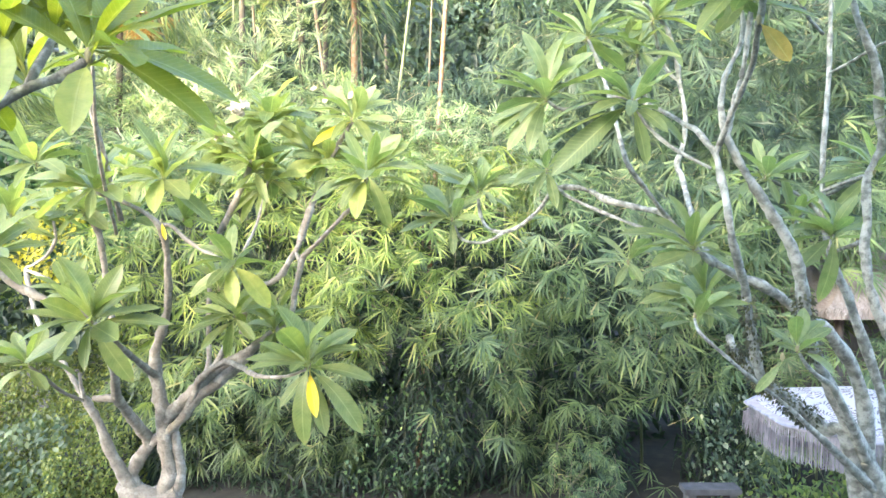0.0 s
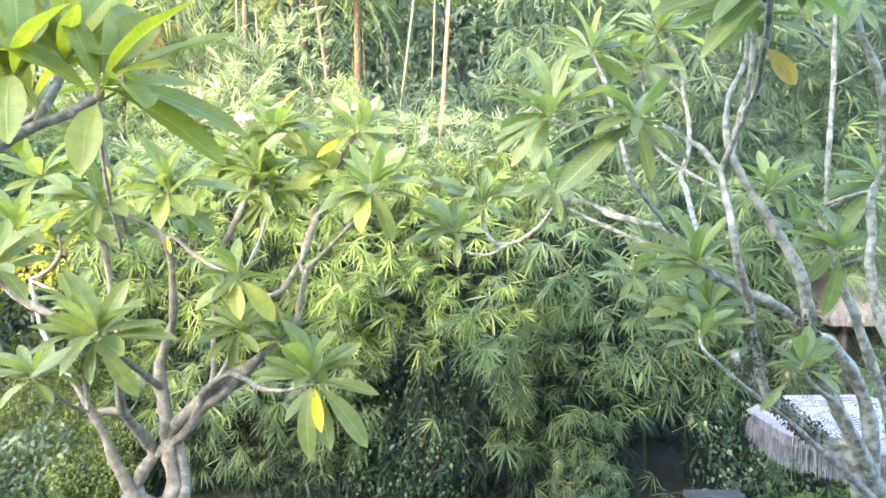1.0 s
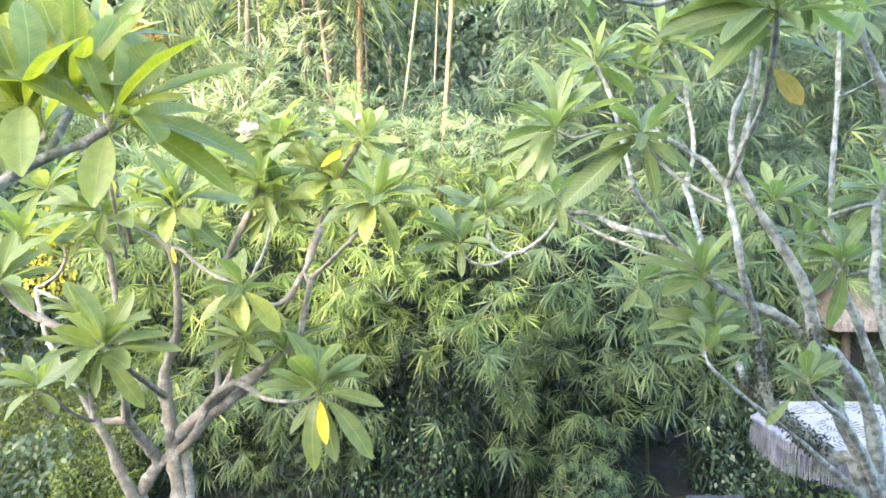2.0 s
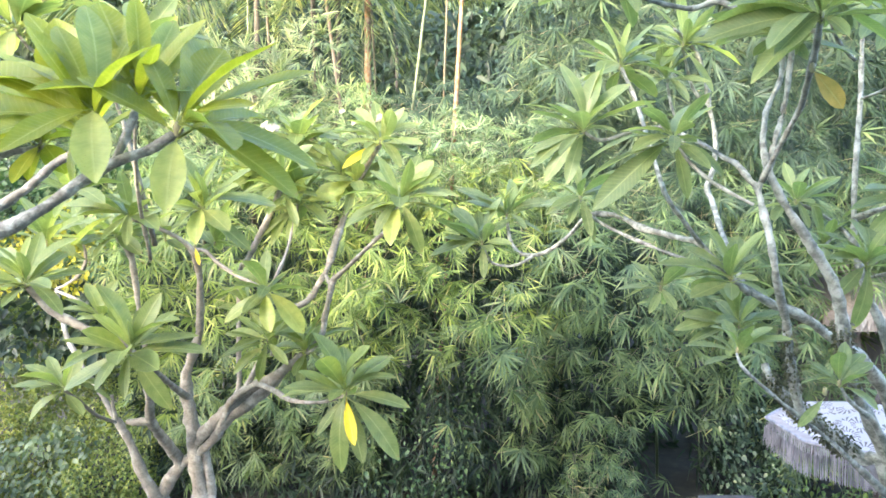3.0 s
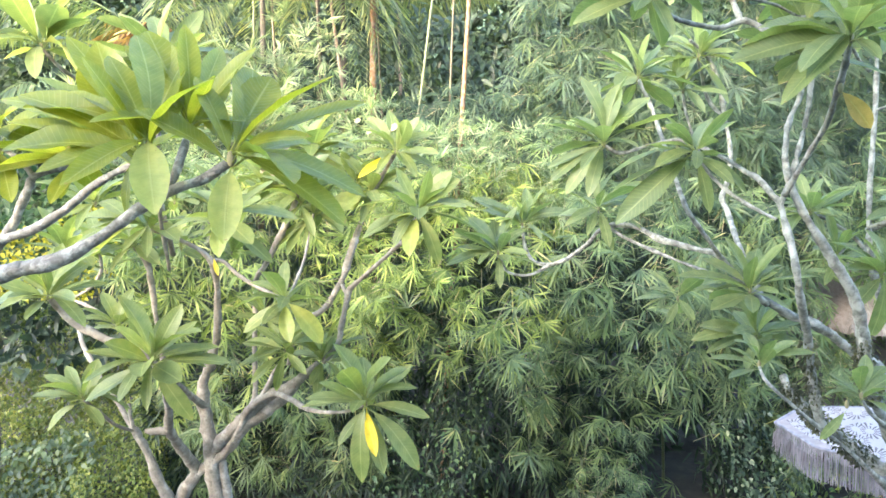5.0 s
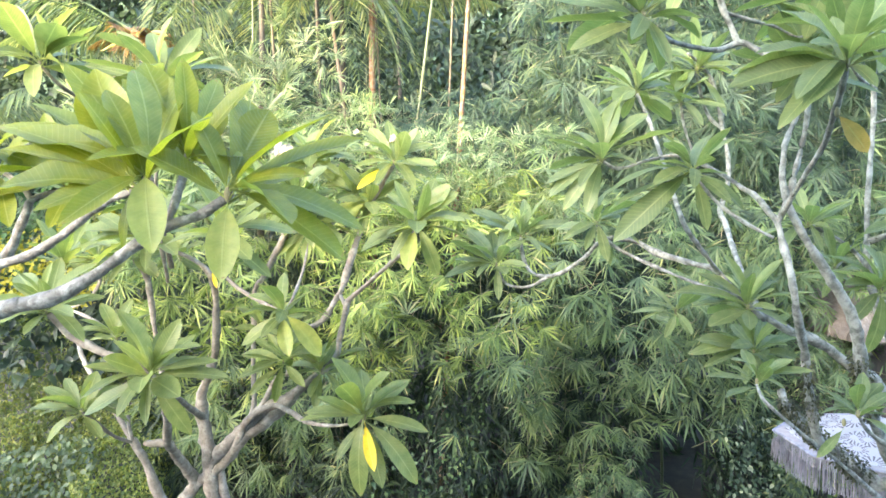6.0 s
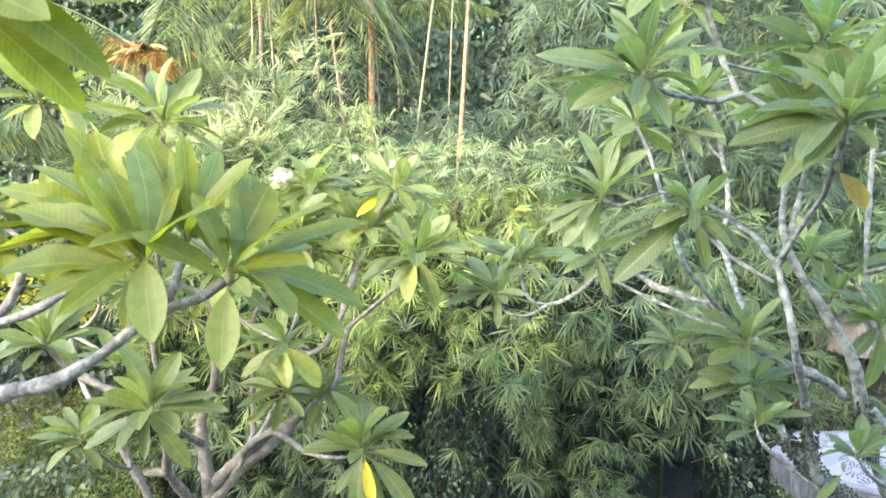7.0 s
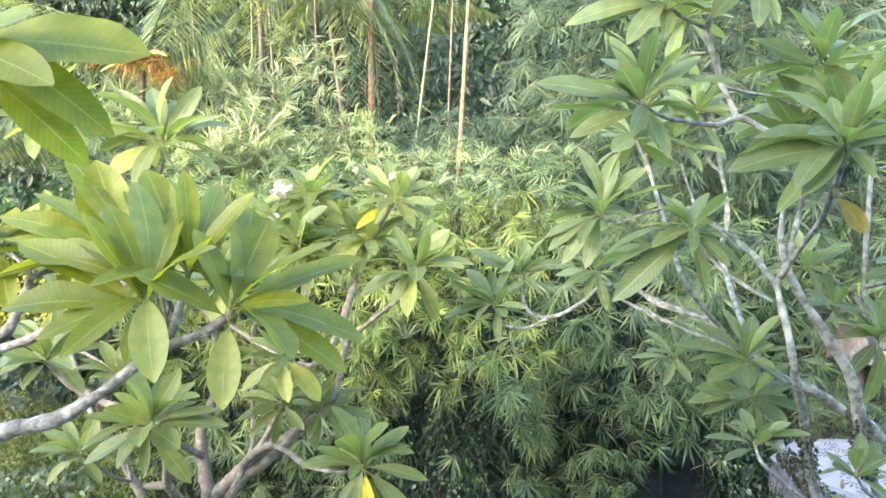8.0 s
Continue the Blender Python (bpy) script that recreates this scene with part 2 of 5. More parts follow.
HILL = plain_material("wooded_hillside", [(0.3, (0.02, 0.035, 0.015)), (0.6, (0.045, 0.075, 0.03)), (0.8, (0.08, 0.11, 0.04))], 1.4, 0.95, 0.8)
PETAL = plain_material("plumeria_petal", [(0.3, (0.24, 0.195, 0.10)), (0.7, (0.33, 0.295, 0.20))], 12.0, 0.5, 0.05)
STONE = plain_material("weathered_stone", [(0.3, (0.036, 0.038, 0.042)), (0.7, (0.072, 0.075, 0.081))], 7.0, 0.85, 0.5)
THATCH = plain_material("brown_thatch", [(0.25, (0.11, 0.085, 0.068)), (0.55, (0.20, 0.170, 0.137)), (0.8, (0.29, 0.252, 0.21))], 9.0, 0.95, 0.9, (4, 1, 1))
FRINGE = plain_material("grey_cotton_fringe", [(0.3, (0.10, 0.095, 0.105)), (0.7, (0.245, 0.235, 0.25))], 20.0, 0.9, 0.2, (1, 1, 0.2))
BORDER = plain_material("beige_cotton", [(0.3, (0.19, 0.165, 0.155)), (0.7, (0.25, 0.222, 0.21))], 14.0, 0.9, 0.2)
POLE = plain_material("dark_wood", [(0.3, (0.03, 0.022, 0.017)), (0.7, (0.07, 0.05, 0.037))], 5.0, 0.6, 0.3, (4, 4, 0.5))


def canopy_material():
    """White cotton with printed dark palm-leaf sprays: strokes that fan out round scattered centres."""
    m, n, l = material("printed_white_cotton")

    def math_node(op, a, b=0.0):
        k = n.new("ShaderNodeMath")
        k.operation = op
        for i, value in enumerate((a, b)):
            if isinstance(value, (int, float)):
                k.inputs[i].default_value = value
            else:
                l.new(value, k.inputs[i])
        return k.outputs[0]

    tc, cell, off, sep = (n.new("ShaderNode" + k) for k in ("TexCoord", "TexVoronoi", "VectorMath", "SeparateXYZ"))
    cell.voronoi_dimensions = "2D"
    cell.inputs["Scale"].default_value = 3.8
    off.operation = "SUBTRACT"
    l.new(tc.outputs["Object"], cell.inputs["Vector"])
    l.new(tc.outputs["Object"], off.inputs[0])
    l.new(cell.outputs["Position"], off.inputs[1])
    l.new(off.outputs[0], sep.inputs[0])
    angle = math_node("ARCTAN2", sep.outputs["Y"], sep.outputs["X"])
    stroke = math_node("GREATER_THAN", math_node("SINE", math_node("MULTIPLY", angle, 15.0)), 0.15)
    ring = math_node("MULTIPLY", math_node("GREATER_THAN", cell.outputs["Distance"], 0.16), math_node("LESS_THAN", cell.outputs["Distance"], 0.52))
    fade = noise_tex(n, l, 9.0, 3.0)
    fac = math_node("MULTIPLY", math_node("MULTIPLY", stroke, ring), math_node("GREATER_THAN", fade.outputs["Fac"], 0.42))
    col = mixrgb(n, l, "MIX", fac, (0.32, 0.30, 0.295), (0.11, 0.095, 0.095))
    p, t, mx, o = (n.new("ShaderNode" + k) for k in ("BsdfPrincipled", "BsdfTranslucent", "MixShader", "OutputMaterial"))
    l.new(col, p.inputs["Base Color"])
    l.new(col, t.inputs["Color"])
    p.inputs["Roughness"].default_value = 0.9
    mx.inputs[0].default_value = 0.2
    l.new(p.outputs[0], mx.inputs[1])
    l.new(t.outputs[0], mx.inputs[2])
    l.new(mx.outputs[0], o.inputs["Surface"])
    return m


CANOPY = canopy_material()


# ---- builders ----
def mesh_of(name, verts, faces, mat, smooth=False, uvs=None):
    me = bpy.data.meshes.new(name)
    me.from_pydata(verts, [], faces)
    me.materials.append(mat)
    if smooth:
        me.polygons.foreach_set("use_smooth", [True] * len(me.polygons))
    if uvs is not None:
        layer = me.uv_layers.new(name="UVMap")
        idx = np.empty(len(me.loops), dtype=np.int32)
        me.loops.foreach_get("vertex_index", idx)
        layer.data.foreach_set("uv", np.asarray(uvs, dtype=np.float32)[idx].ravel())
    return me


def thing(name, place, label, category, group="", kind=""):
    ob = new(name)
    ob.location = place
    return tagged(ob, label, category, group, kind)


def attach(name, me, parent, label="", kind=""):
    """Links a mesh, given in world places, as a part of parent."""
    ob = new(name, me)
    ob.parent = parent
    base = parent.location if parent.parent is None else parent.location + parent.parent.location
    ob.location = -base
    return tagged(ob, label, kind=kind)


def part(name, bm, mat, parent, label=""):
    me = bpy.data.meshes.new(name)
    bm.to_mesh(me)
    bm.free()
    me.materials.append(mat)
    return attach(name, me, parent, label)


def smooth_line(points, steps=5):
    """A Catmull-Rom line through (x, y, z, radius) nodes."""
    p = np.array([points[0], *points, points[-1]], dtype=float)
    out = []
    for i in range(1, len(p) - 2):
        a, b, c, d = p[i - 1:i + 3]
        for u in np.linspace(0, 1, steps, endpoint=False):
            out.append(0.5 * (2 * b + (c - a) * u + (2 * a - 5 * b + 4 * c - d) * u * u + (3 * b - a - 3 * c + d) * u ** 3))
    out.append(p[-2])
    return np.array(out)


def tube(line, sides=8, rough=0.0, rings=0.0):
    """Verts and faces of a tapering, slightly knotty tube along (x, y, z, radius) rows."""
    verts, faces = [], []
    n = len(line)
    up = Vector((0.31, 0.22, 0.92))
    for i, row in enumerate(line):
        d = Vector(line[min(i + 1, n - 1)][:3]) - Vector(line[max(i - 1, 0)][:3])
        d.normalize()
        a = d.cross(up).normalized()
        b = d.cross(a)
        c = Vector(row[:3])
        for k in range(sides):
            ang = 2 * math.pi * k / sides
            w = a * math.cos(ang) + b * math.sin(ang)
            r = row[3] * (1 + rough * noise.noise((c + w * row[3]) * 11.0) + rough * 0.9 * noise.noise(c * 5.0) + rough * 0.8 * noise.noise((c + w * row[3]) * 27.0) + rings * math.sin(i * 2.3))
            verts.append(c + w * r)
    for i in range(n - 1):
        for k in range(sides):
            k2 = (k + 1) % sides
            faces.append((i * sides + k, i * sides + k2, (i + 1) * sides + k2, (i + 1) * sides + k))
    faces.append(tuple(range(sides))[::-1])
    faces.append(tuple((n - 1) * sides + k for k in range(sides)))
    return verts, faces


def limb(tree, mat, points):
    steps = 6
    line = smooth_line(points, steps)
    v, f = tube(line, 10, 0.30)
    thick = points[0][3] > 0.1
    return attach("trunk" if thick else "branch", mesh_of("limb", v, f, mat, True), tree)


def leaf_mesh(name, mat, width, droop, fold, wave, stations=9):
    """One leaf of length 1 along x: a stalk, and a blade folded on its midrib with a blunt tip."""
    verts, faces, uvs = [], [], []
    stalk = 0.10
    for i in range(stations):
        u = i / (stations - 1)
        x = stalk + (1 - stalk) * u
        half = 0.5 * width * max(0.015, (math.sin(math.pi * min(1, u * 0.97 + 0.01) ** 1.25)) ** 0.68) * (1 if u < 0.97 else 0.45)
        z = droop * math.sin(math.pi * (x ** 0.85)) - 0.02 * math.sin(math.pi * x)
        for j, s in enumerate((-1, -0.5, 0, 0.5, 1)):
            ripple = wave * math.sin(u * 15 + s * 2) * abs(s)
            verts.append((x, s * half, z + fold * abs(s) ** 1.4 * half + ripple * half))
            uvs.append((u, 0.5 + 0.5 * s))
    for i in range(stations - 1):
        for j in range(4):
            a = i * 5 + j
            faces.append((a, a + 5, a + 6, a + 1))
    b = len(verts)
    for x, r in ((0, 0.011), (stalk + 0.05, 0.009)):
        z = droop * math.sin(math.pi * (x ** 0.85))
        for k in range(3):
            verts.append((x, r * math.cos(k * 2.094), z - 0.004 + r * math.sin(k * 2.094)))
            uvs.append((0.0, 0.5))
    for k in range(3):
        faces.append((b + k, b + (k + 1) % 3, b + 3 + (k + 1) % 3, b + 3 + k))
    return mesh_of(name, verts, faces, mat, True, uvs)


def leaf_set(prefix, mat, stations=9, slim=1.0):
    r = random.Random(7)
    return [leaf_mesh(prefix, mat, w * slim, d, f, r.uniform(0.03, 0.12), stations)
            for w, d, f in ((0.25, 0.05, 0.30), (0.28, 0.09, 0.22), (0.33, 0.12, 0.35), (0.26, 0.15, 0.15), (0.37, 0.06, 0.28), (0.23, 0.10, 0.40))]


LEAVES = {}
dice = random.Random(21)


def place_leaf(tree, me, base, direction, length, normal):
    x = direction.normalized()
    y = normal.cross(x)
    if y.length < 0.05:
        y = Vector((1, 0.2, 0)).cross(x)
    y.normalize()
    z = x.cross(y)
    m = Matrix((x, y, z)).transposed().to_4x4()
    m.translation = base - tree.location
    ob = new("leaf", me)
    ob.parent = tree
    ob.matrix_basis = m @ Matrix.Diagonal((length, length, length, 1))
    return ob


def rosette(tree, centre, length, extra, leaves, up=(0, 0, 1), yellow=(), pale=()):
    """A whorl of leaves at a branch tip: the given (azimuth, elevation, length) ones, and some more between them."""
    kinds, c, up = LEAVES[tree["leaf_kind"]], Vector(centre), Vector(up).normalized()
    rows = []
    for az, el, size in leaves:
        az, el = radians(az), radians(el)
        rows.append((Vector((math.cos(el) * math.cos(az), math.cos(el) * math.sin(az), math.sin(el))), size))
    tries = 0
    while extra > 0 and tries < 200:
        tries += 1
        az, el = dice.uniform(0, 2 * math.pi), dice.triangular(-0.5, 1.25, 0.45)
        d = Vector((math.cos(el) * math.cos(az), math.cos(el) * math.sin(az), math.sin(el)))
        if all(d.dot(o) < 0.88 for o, _ in rows):
            rows.append((d, length * dice.uniform(0.72, 1.05)))
            extra -= 1
    given = len(leaves)
    toward = (Vector((0.0, 0.0, 5.0)) - c).normalized()
    for i, (d, size) in enumerate(rows):
        if i < given:
            normal = up * 0.7 + toward * (dice.uniform(0.4, 0.85) if tree["leaf_kind"] == "near" else dice.uniform(-0.1, 0.75)) + Vector((dice.uniform(-0.5, 0.5), dice.uniform(-0.3, 0.3), 0.0))
        else:
            normal = up + Vector((dice.uniform(-0.4, 0.4), dice.uniform(-0.7, 0.2), 0.0))
        if d.z < -0.5:
            normal = up + Vector((dice.uniform(-0.4, 0.4), -1.0, 0))
        spare = "ochre" if tree["leaf_kind"] == "right" else "yellow"
        me = dice.choice(LEAVES[spare] if i in yellow else LEAVES["pale"] if i in pale else (kinds[0], kinds[3], kinds[5]) if d.z < -0.4 else kinds)
        place_leaf(tree, me, c + up * dice.uniform(-0.03, 0.025), d, size * (1.08 if tree["leaf_kind"] == "left" else 1.0), normal.normalized())
    bm = bmesh.new()
    bmesh.ops.create_icosphere(bm, subdivisions=2, radius=0.011)
    for v in bm.verts:
        v.co = Vector((v.co.x, v.co.y, v.co.z * 2.0)) + c
    part("bud", bm, TWIG, tree)


def flower_cluster(tree, centre, count, reach, size=1.0):
    """White five-petalled flowers on short stalks, within reach of the centre."""
    for i in range(count):
        c = Vector(centre) + Vector((dice.uniform(-1, 1), dice.uniform(-0.7, 0.7), dice.uniform(-1, 1))) * reach
        axis = Vector((dice.uniform(-0.6, 0.6), -0.6, dice.uniform(0.2, 1.0))).normalized()
        turn = axis.to_track_quat("Z", "Y").to_matrix()
        bm = bmesh.new()
        for k in range(5):
            a = k * 2 * math.pi / 5
            rows = []
            for u in (0.0, 0.35, 0.75, 1.0):
                w = size * 0.003 + size * 0.014 * math.sin(math.pi * min(1, u * 0.85 + 0.05))
                x, z = size * 0.036 * u, size * 0.016 * math.sin(u * 2.2)
                rows.append([bm.verts.new(c + turn @ Vector((x * math.cos(a) - s * w * math.sin(a), x * math.sin(a) + s * w * math.cos(a), z + 0.004 * s))) for s in (-1, 0, 1)])
            for r0, r1 in zip(rows, rows[1:]):
                for q in (0, 1):
                    bm.faces.new((r0[q], r1[q], r1[q + 1], r0[q + 1]))
        part("flower", bm, PETAL, tree, "white plumeria flower with five petals")


def creeper(tree, points, seed, count=90):
    """Small leaves and moss clinging round a stretch of limb given as (x, y, z, reach) nodes."""
    rng = np.random.default_rng(seed)
    line = smooth_line(points, 8)
    row = line[rng.integers(0, len(line), count)]
    out = unit(rng.normal(0, 1, (count, 3)))
    p = row[:, :3] + out * row[:, 3:4]
    L = rng.uniform(0.012, 0.030, count)
    v, f = leaf_mass(p, out + np.array([0, 0, -0.5]) + rng.normal(0, 0.3, (count, 3)), rng.normal(0, 1, (count, 3)), L, L * 0.33, np.full(count, 0.2))
    attach("creeper", quick_mesh("creeper", v, f, MOSS), tree, "small mossy creeper leaves on the bark", "stuff")


def leaf_mass(points, directions, normals, lengths, widths, bend):
    """Triangles of many narrow leaves at once. All arrays run over the leaves."""
    n = len(points)
    d = directions / np.linalg.norm(directions, axis=1, keepdims=True)
    s = np.cross(normals, d)
    s /= np.linalg.norm(s, axis=1, keepdims=True) + 1e-9
    nn = np.cross(d, s)
    L, W = lengths[:, None], widths[:, None]
    down = np.array([0, 0, -1.0])[None] * (bend * lengths)[:, None]
    base = points
    m1, m2 = points + d * L * 0.3 + down * 0.08, points + d * L * 0.65 + down * 0.4
    tip = points + d * L + down
    lift = nn * W * 0.35
    v = np.stack([base, m1 - s * W + lift, m1 + s * W + lift, m1, m2 - s * W * 0.75 + lift * 0.7, m2 + s * W * 0.75 + lift * 0.7, m2, tip], axis=1).reshape(-1, 3)
    f = np.array([(0, 3, 1), (0, 2, 3), (1, 3, 6), (1, 6, 4), (3, 2, 5), (3, 5, 6), (4, 6, 7), (6, 5, 7)])
    faces = (f[None] + 8 * np.arange(n)[:, None, None]).reshape(-1, 3)
    return v, faces


shade_dice = np.random.default_rng(77)


def quick_mesh(name, v, f, mat):
    """A mesh of triangles, with a shade of its own for every eight of them, which make one leaf."""
    me = bpy.data.meshes.new(name)
    me.vertices.add(len(v))
    me.vertices.foreach_set("co", np.asarray(v, dtype=np.float32).ravel())
    me.loops.add(len(f) * 3)
    me.loops.foreach_set("vertex_index", np.asarray(f, dtype=np.int32).ravel())
    me.polygons.add(len(f))
    me.polygons.foreach_set("loop_start", np.arange(0, len(f) * 3, 3, dtype=np.int32))
    me.update(calc_edges=True)
    me.materials.append(mat)
    shades = me.attributes.new("leaf_shade", "FLOAT", "FACE")
    shades.data.foreach_set("value", np.repeat(shade_dice.random(len(f) // 8 + 1), 8)[:len(f)].astype(np.float32))
    return me


def unit(a):
    return a / (np.linalg.norm(a, axis=1, keepdims=True) + 1e-9)


def fans(rng, places, outward, count=(8, 12), size=(0.22, 0.36), width=0.052, spread=1.35, droop=0.75, bend=0.14, mess=0.07):
    """Bamboo sprays: narrow leaves fanned evenly from one twig end, hanging outward."""
    n = len(places)
    main = unit(outward * 0.55 + rng.normal(0, 0.38, (n, 3)) + np.array([0, 0, -droop]))
    face = unit(outward * 1.0 + rng.normal(0, 0.28, (n, 3)) + np.array([0, 0, 0.45]))
    side = unit(np.cross(face, main))
    k = rng.integers(count[0], count[1] + 1, n)
    idx = np.repeat(np.arange(n), k)
    order = np.concatenate([np.arange(c) for c in k])
    reach = rng.uniform(0.75, 1.1, n) * spread
    a = reach[idx] * (2 * order / (k[idx] - 1) - 1) + rng.normal(0, mess, len(idx))
    size_n = rng.uniform(*size, n)
    L = size_n[idx] * rng.uniform(0.8, 1.08, len(idx)) * (0.66 + 0.34 * np.cos(a * 0.9))
    d = main[idx] * np.cos(a)[:, None] + side[idx] * np.sin(a)[:, None] + rng.normal(0, mess, (len(idx), 3))
    p = places[idx] + rng.normal(0, 0.006, (len(idx), 3)) + main[idx] * (0.05 * (np.cos(a) - 1))[:, None]
    nrm = unit(face[idx] + rng.normal(0, 0.16, (len(idx), 3)))
    v, f = leaf_mass(p, d, nrm, L, L * width * rng.uniform(0.8, 1.2, len(idx)), np.full(len(idx), bend) * rng.uniform(0.3, 1.8, len(idx)))
    return v, f, k


def joined(*pieces):
    vs, fs, off = [], [], 0
    for v, f in pieces:
        vs.append(v)
        fs.append(np.asarray(f) + off)
        off += len(v)
    return np.concatenate(vs), np.concatenate(fs)


def twigs(rng, places, outward, length=0.5, r=0.004):
    """Thin three-sided stems that run back from the sprays into the plant."""
    n = len(places)
    back = unit(-outward * 0.8 + rng.normal(0, 0.25, (n, 3)) + np.array([0, 0, 0.15])) * length
    a, b = places, places + back * 0.5 + np.array([0, 0, 0.07 * length])
    c = places + back
    s1 = unit(np.cross(back, np.array([0.1, 0.2, 1.0])))
    s2 = unit(np.cross(back, s1))
    rings = [q + (s1 * math.cos(t) + s2 * math.sin(t)) * rr for q, rr in ((a, r * 0.6), (b, r), (c, r * 1.3)) for t in (0, 2.094, 4.189)]
    v = np.stack(rings, axis=1).reshape(-1, 3)
    f = []
    for ring in (0, 3):
        for k in range(3):
            k2 = (k + 1) % 3
            f += [(ring + k, ring + k2, ring + 3 + k2), (ring + k, ring + 3 + k2, ring + 3 + k)]
    f = np.array(f)
    return v, (f[None] + 9 * np.arange(n)[:, None, None]).reshape(-1, 3)


def lumps(x, z, seed):
    """A slow uneven relief for plant fronts, -1 to 1."""
    return np.array([noise.noise(Vector((a * 0.8 + seed, b * 0.8, seed * 1.7))) + 0.5 * noise.noise(Vector((a * 2.1, b * 2.1 + seed, 3.0))) for a, b in zip(x, z)])


def culm(parent, foot, lean, height, r, mat, name="culm", curve=1.6):
    """A bamboo stem with swollen joints."""
    rows, z, step = [], 0.0, 0.32
    while z < height:
        for dz, k in ((0.0, 1.0), (step - 0.05, 0.98), (step - 0.03, 1.14), (step - 0.01, 1.0)):
            u = (z + dz) / height
            bow = lean * (u ** curve)
            rows.append((foot[0] + bow[0], foot[1] + bow[1], foot[2] + z + dz, r * (1 - 0.55 * z / height) * k))
        z += step
    v, f = tube(rows, 8)
    return attach(name, mesh_of("culm", v, f, mat, True), parent)


# ---- ground ----
def ground_sheet():
    bm = bmesh.new()
    xs = [-400, -120, -50, -25] + [x * 1.5 for x in range(-14, 15)] + [25, 50, 120, 400]
    ys = [-300, -80, -30, -12] + [y * 1.5 for y in range(-6, 22)] + [40, 70, 150, 600]
    grid = [[bm.verts.new((x, y, 0.10 * noise.noise(Vector((x * 0.4, y * 0.4, 0)))
                           + 0.05 * noise.noise(Vector((x * 1.7, y * 1.7, 2))) - 0.08)) for x in xs] for y in ys]
    for j in range(len(ys) - 1):
        for i in range(len(xs) - 1):
            bm.faces.new((grid[j][i], grid[j][i + 1], grid[j + 1][i + 1], grid[j + 1][i]))
    me = bpy.data.meshes.new("ground")
    bm.to_mesh(me)
    bm.free()
    me.materials.append(SOIL)
    tagged(new("ground", me), "dark soil with leaf litter under the garden plants", "ground", kind="structure")


ground_sheet()


# ---- unseen wall added behind the camera ----
def shade_wall():
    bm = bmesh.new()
    # Invented wall: each height sets where shadow falls; pale plaster bounces fill light.
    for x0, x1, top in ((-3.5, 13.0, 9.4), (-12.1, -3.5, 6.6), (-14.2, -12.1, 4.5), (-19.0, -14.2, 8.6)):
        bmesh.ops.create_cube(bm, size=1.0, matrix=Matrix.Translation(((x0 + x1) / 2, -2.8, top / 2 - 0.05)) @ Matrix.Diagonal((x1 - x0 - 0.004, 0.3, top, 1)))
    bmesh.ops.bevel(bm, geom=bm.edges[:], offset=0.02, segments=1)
    me = bpy.data.meshes.new("shade_wall_south")
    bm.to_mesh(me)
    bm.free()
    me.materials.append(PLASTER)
    tagged(new("shade_wall_south", me), "added unseen cream plaster wall behind the camera, stepped to shade the garden", "wall", kind="structure")


shade_wall()


# ---- plumeria trees ----
LEAVES["near"] = leaf_set("leaf", GREEN_NEAR, 11)
LEAVES["left"] = leaf_set("leaf", GREEN_LEFT, slim=0.98)
LEAVES["right"] = leaf_set("leaf", GREEN_RIGHT, slim=0.92)
LEAVES["pale"] = leaf_set("leaf", PALE, slim=1.06)[2:3]
LEAVES["yellow"] = leaf_set("leaf", YELLOW, slim=0.85)[:1]
LEAVES["ochre"] = leaf_set("leaf", OCHRE)[4:5]


def plumeria(place, label, kind):
    tree = thing("plumeria_tree", place, label, "tree", "plumeria trees in the garden")
    tree["leaf_kind"] = kind
    return tree


def tree_near():
    tree, bark = plumeria((-2.75, 2.05, 0), "plumeria tree with glossy yellow-green leaves on grey branches", "near"), BARK_NEAR
    limb(tree, bark, [(-2.75, 2.05, -0.05, 0.11), (-2.72, 2.0, 1.0, 0.09), (-2.66, 1.95, 2.2, 0.075), (-2.55, 1.9, 3.1, 0.06)])
    limb(tree, bark, [(-2.56, 1.90, 3.00, 0.047), (-1.88, 1.72, 4.20, 0.025), (-1.48, 1.70, 4.35, 0.022), (-1.41, 1.70, 4.37, 0.019), (-1.33, 1.70, 4.39, 0.018), (-1.24, 1.72, 4.44, 0.017), (-1.15, 1.74, 4.51, 0.016), (-1.05, 1.76, 4.57, 0.014), (-0.97, 1.76, 4.60, 0.013), (-0.91, 1.77, 4.64, 0.011), (-0.89, 1.76, 4.65, 0.009)])
    limb(tree, bark, [(-1.07, 1.77, 4.57, 0.009), (-1.06, 1.80, 4.62, 0.011), (-1.06, 1.85, 4.68, 0.012), (-1.06, 1.88, 4.72, 0.010)])
    limb(tree, bark, [(-1.13, 1.75, 4.53, 0.008), (-1.13, 1.76, 4.59, 0.009), (-1.12, 1.77, 4.67, 0.009)])
    limb(tree, bark, [(-2.56, 1.95, 3.05, 0.043), (-2.34, 2.50, 4.33, 0.025), (-2.00, 2.50, 4.41, 0.017), (-1.87, 2.50, 4.45, 0.017), (-1.73, 2.48, 4.53, 0.017), (-1.63, 2.45, 4.60, 0.016), (-1.53, 2.42, 4.65, 0.014), (-1.42, 2.36, 4.68, 0.011)])
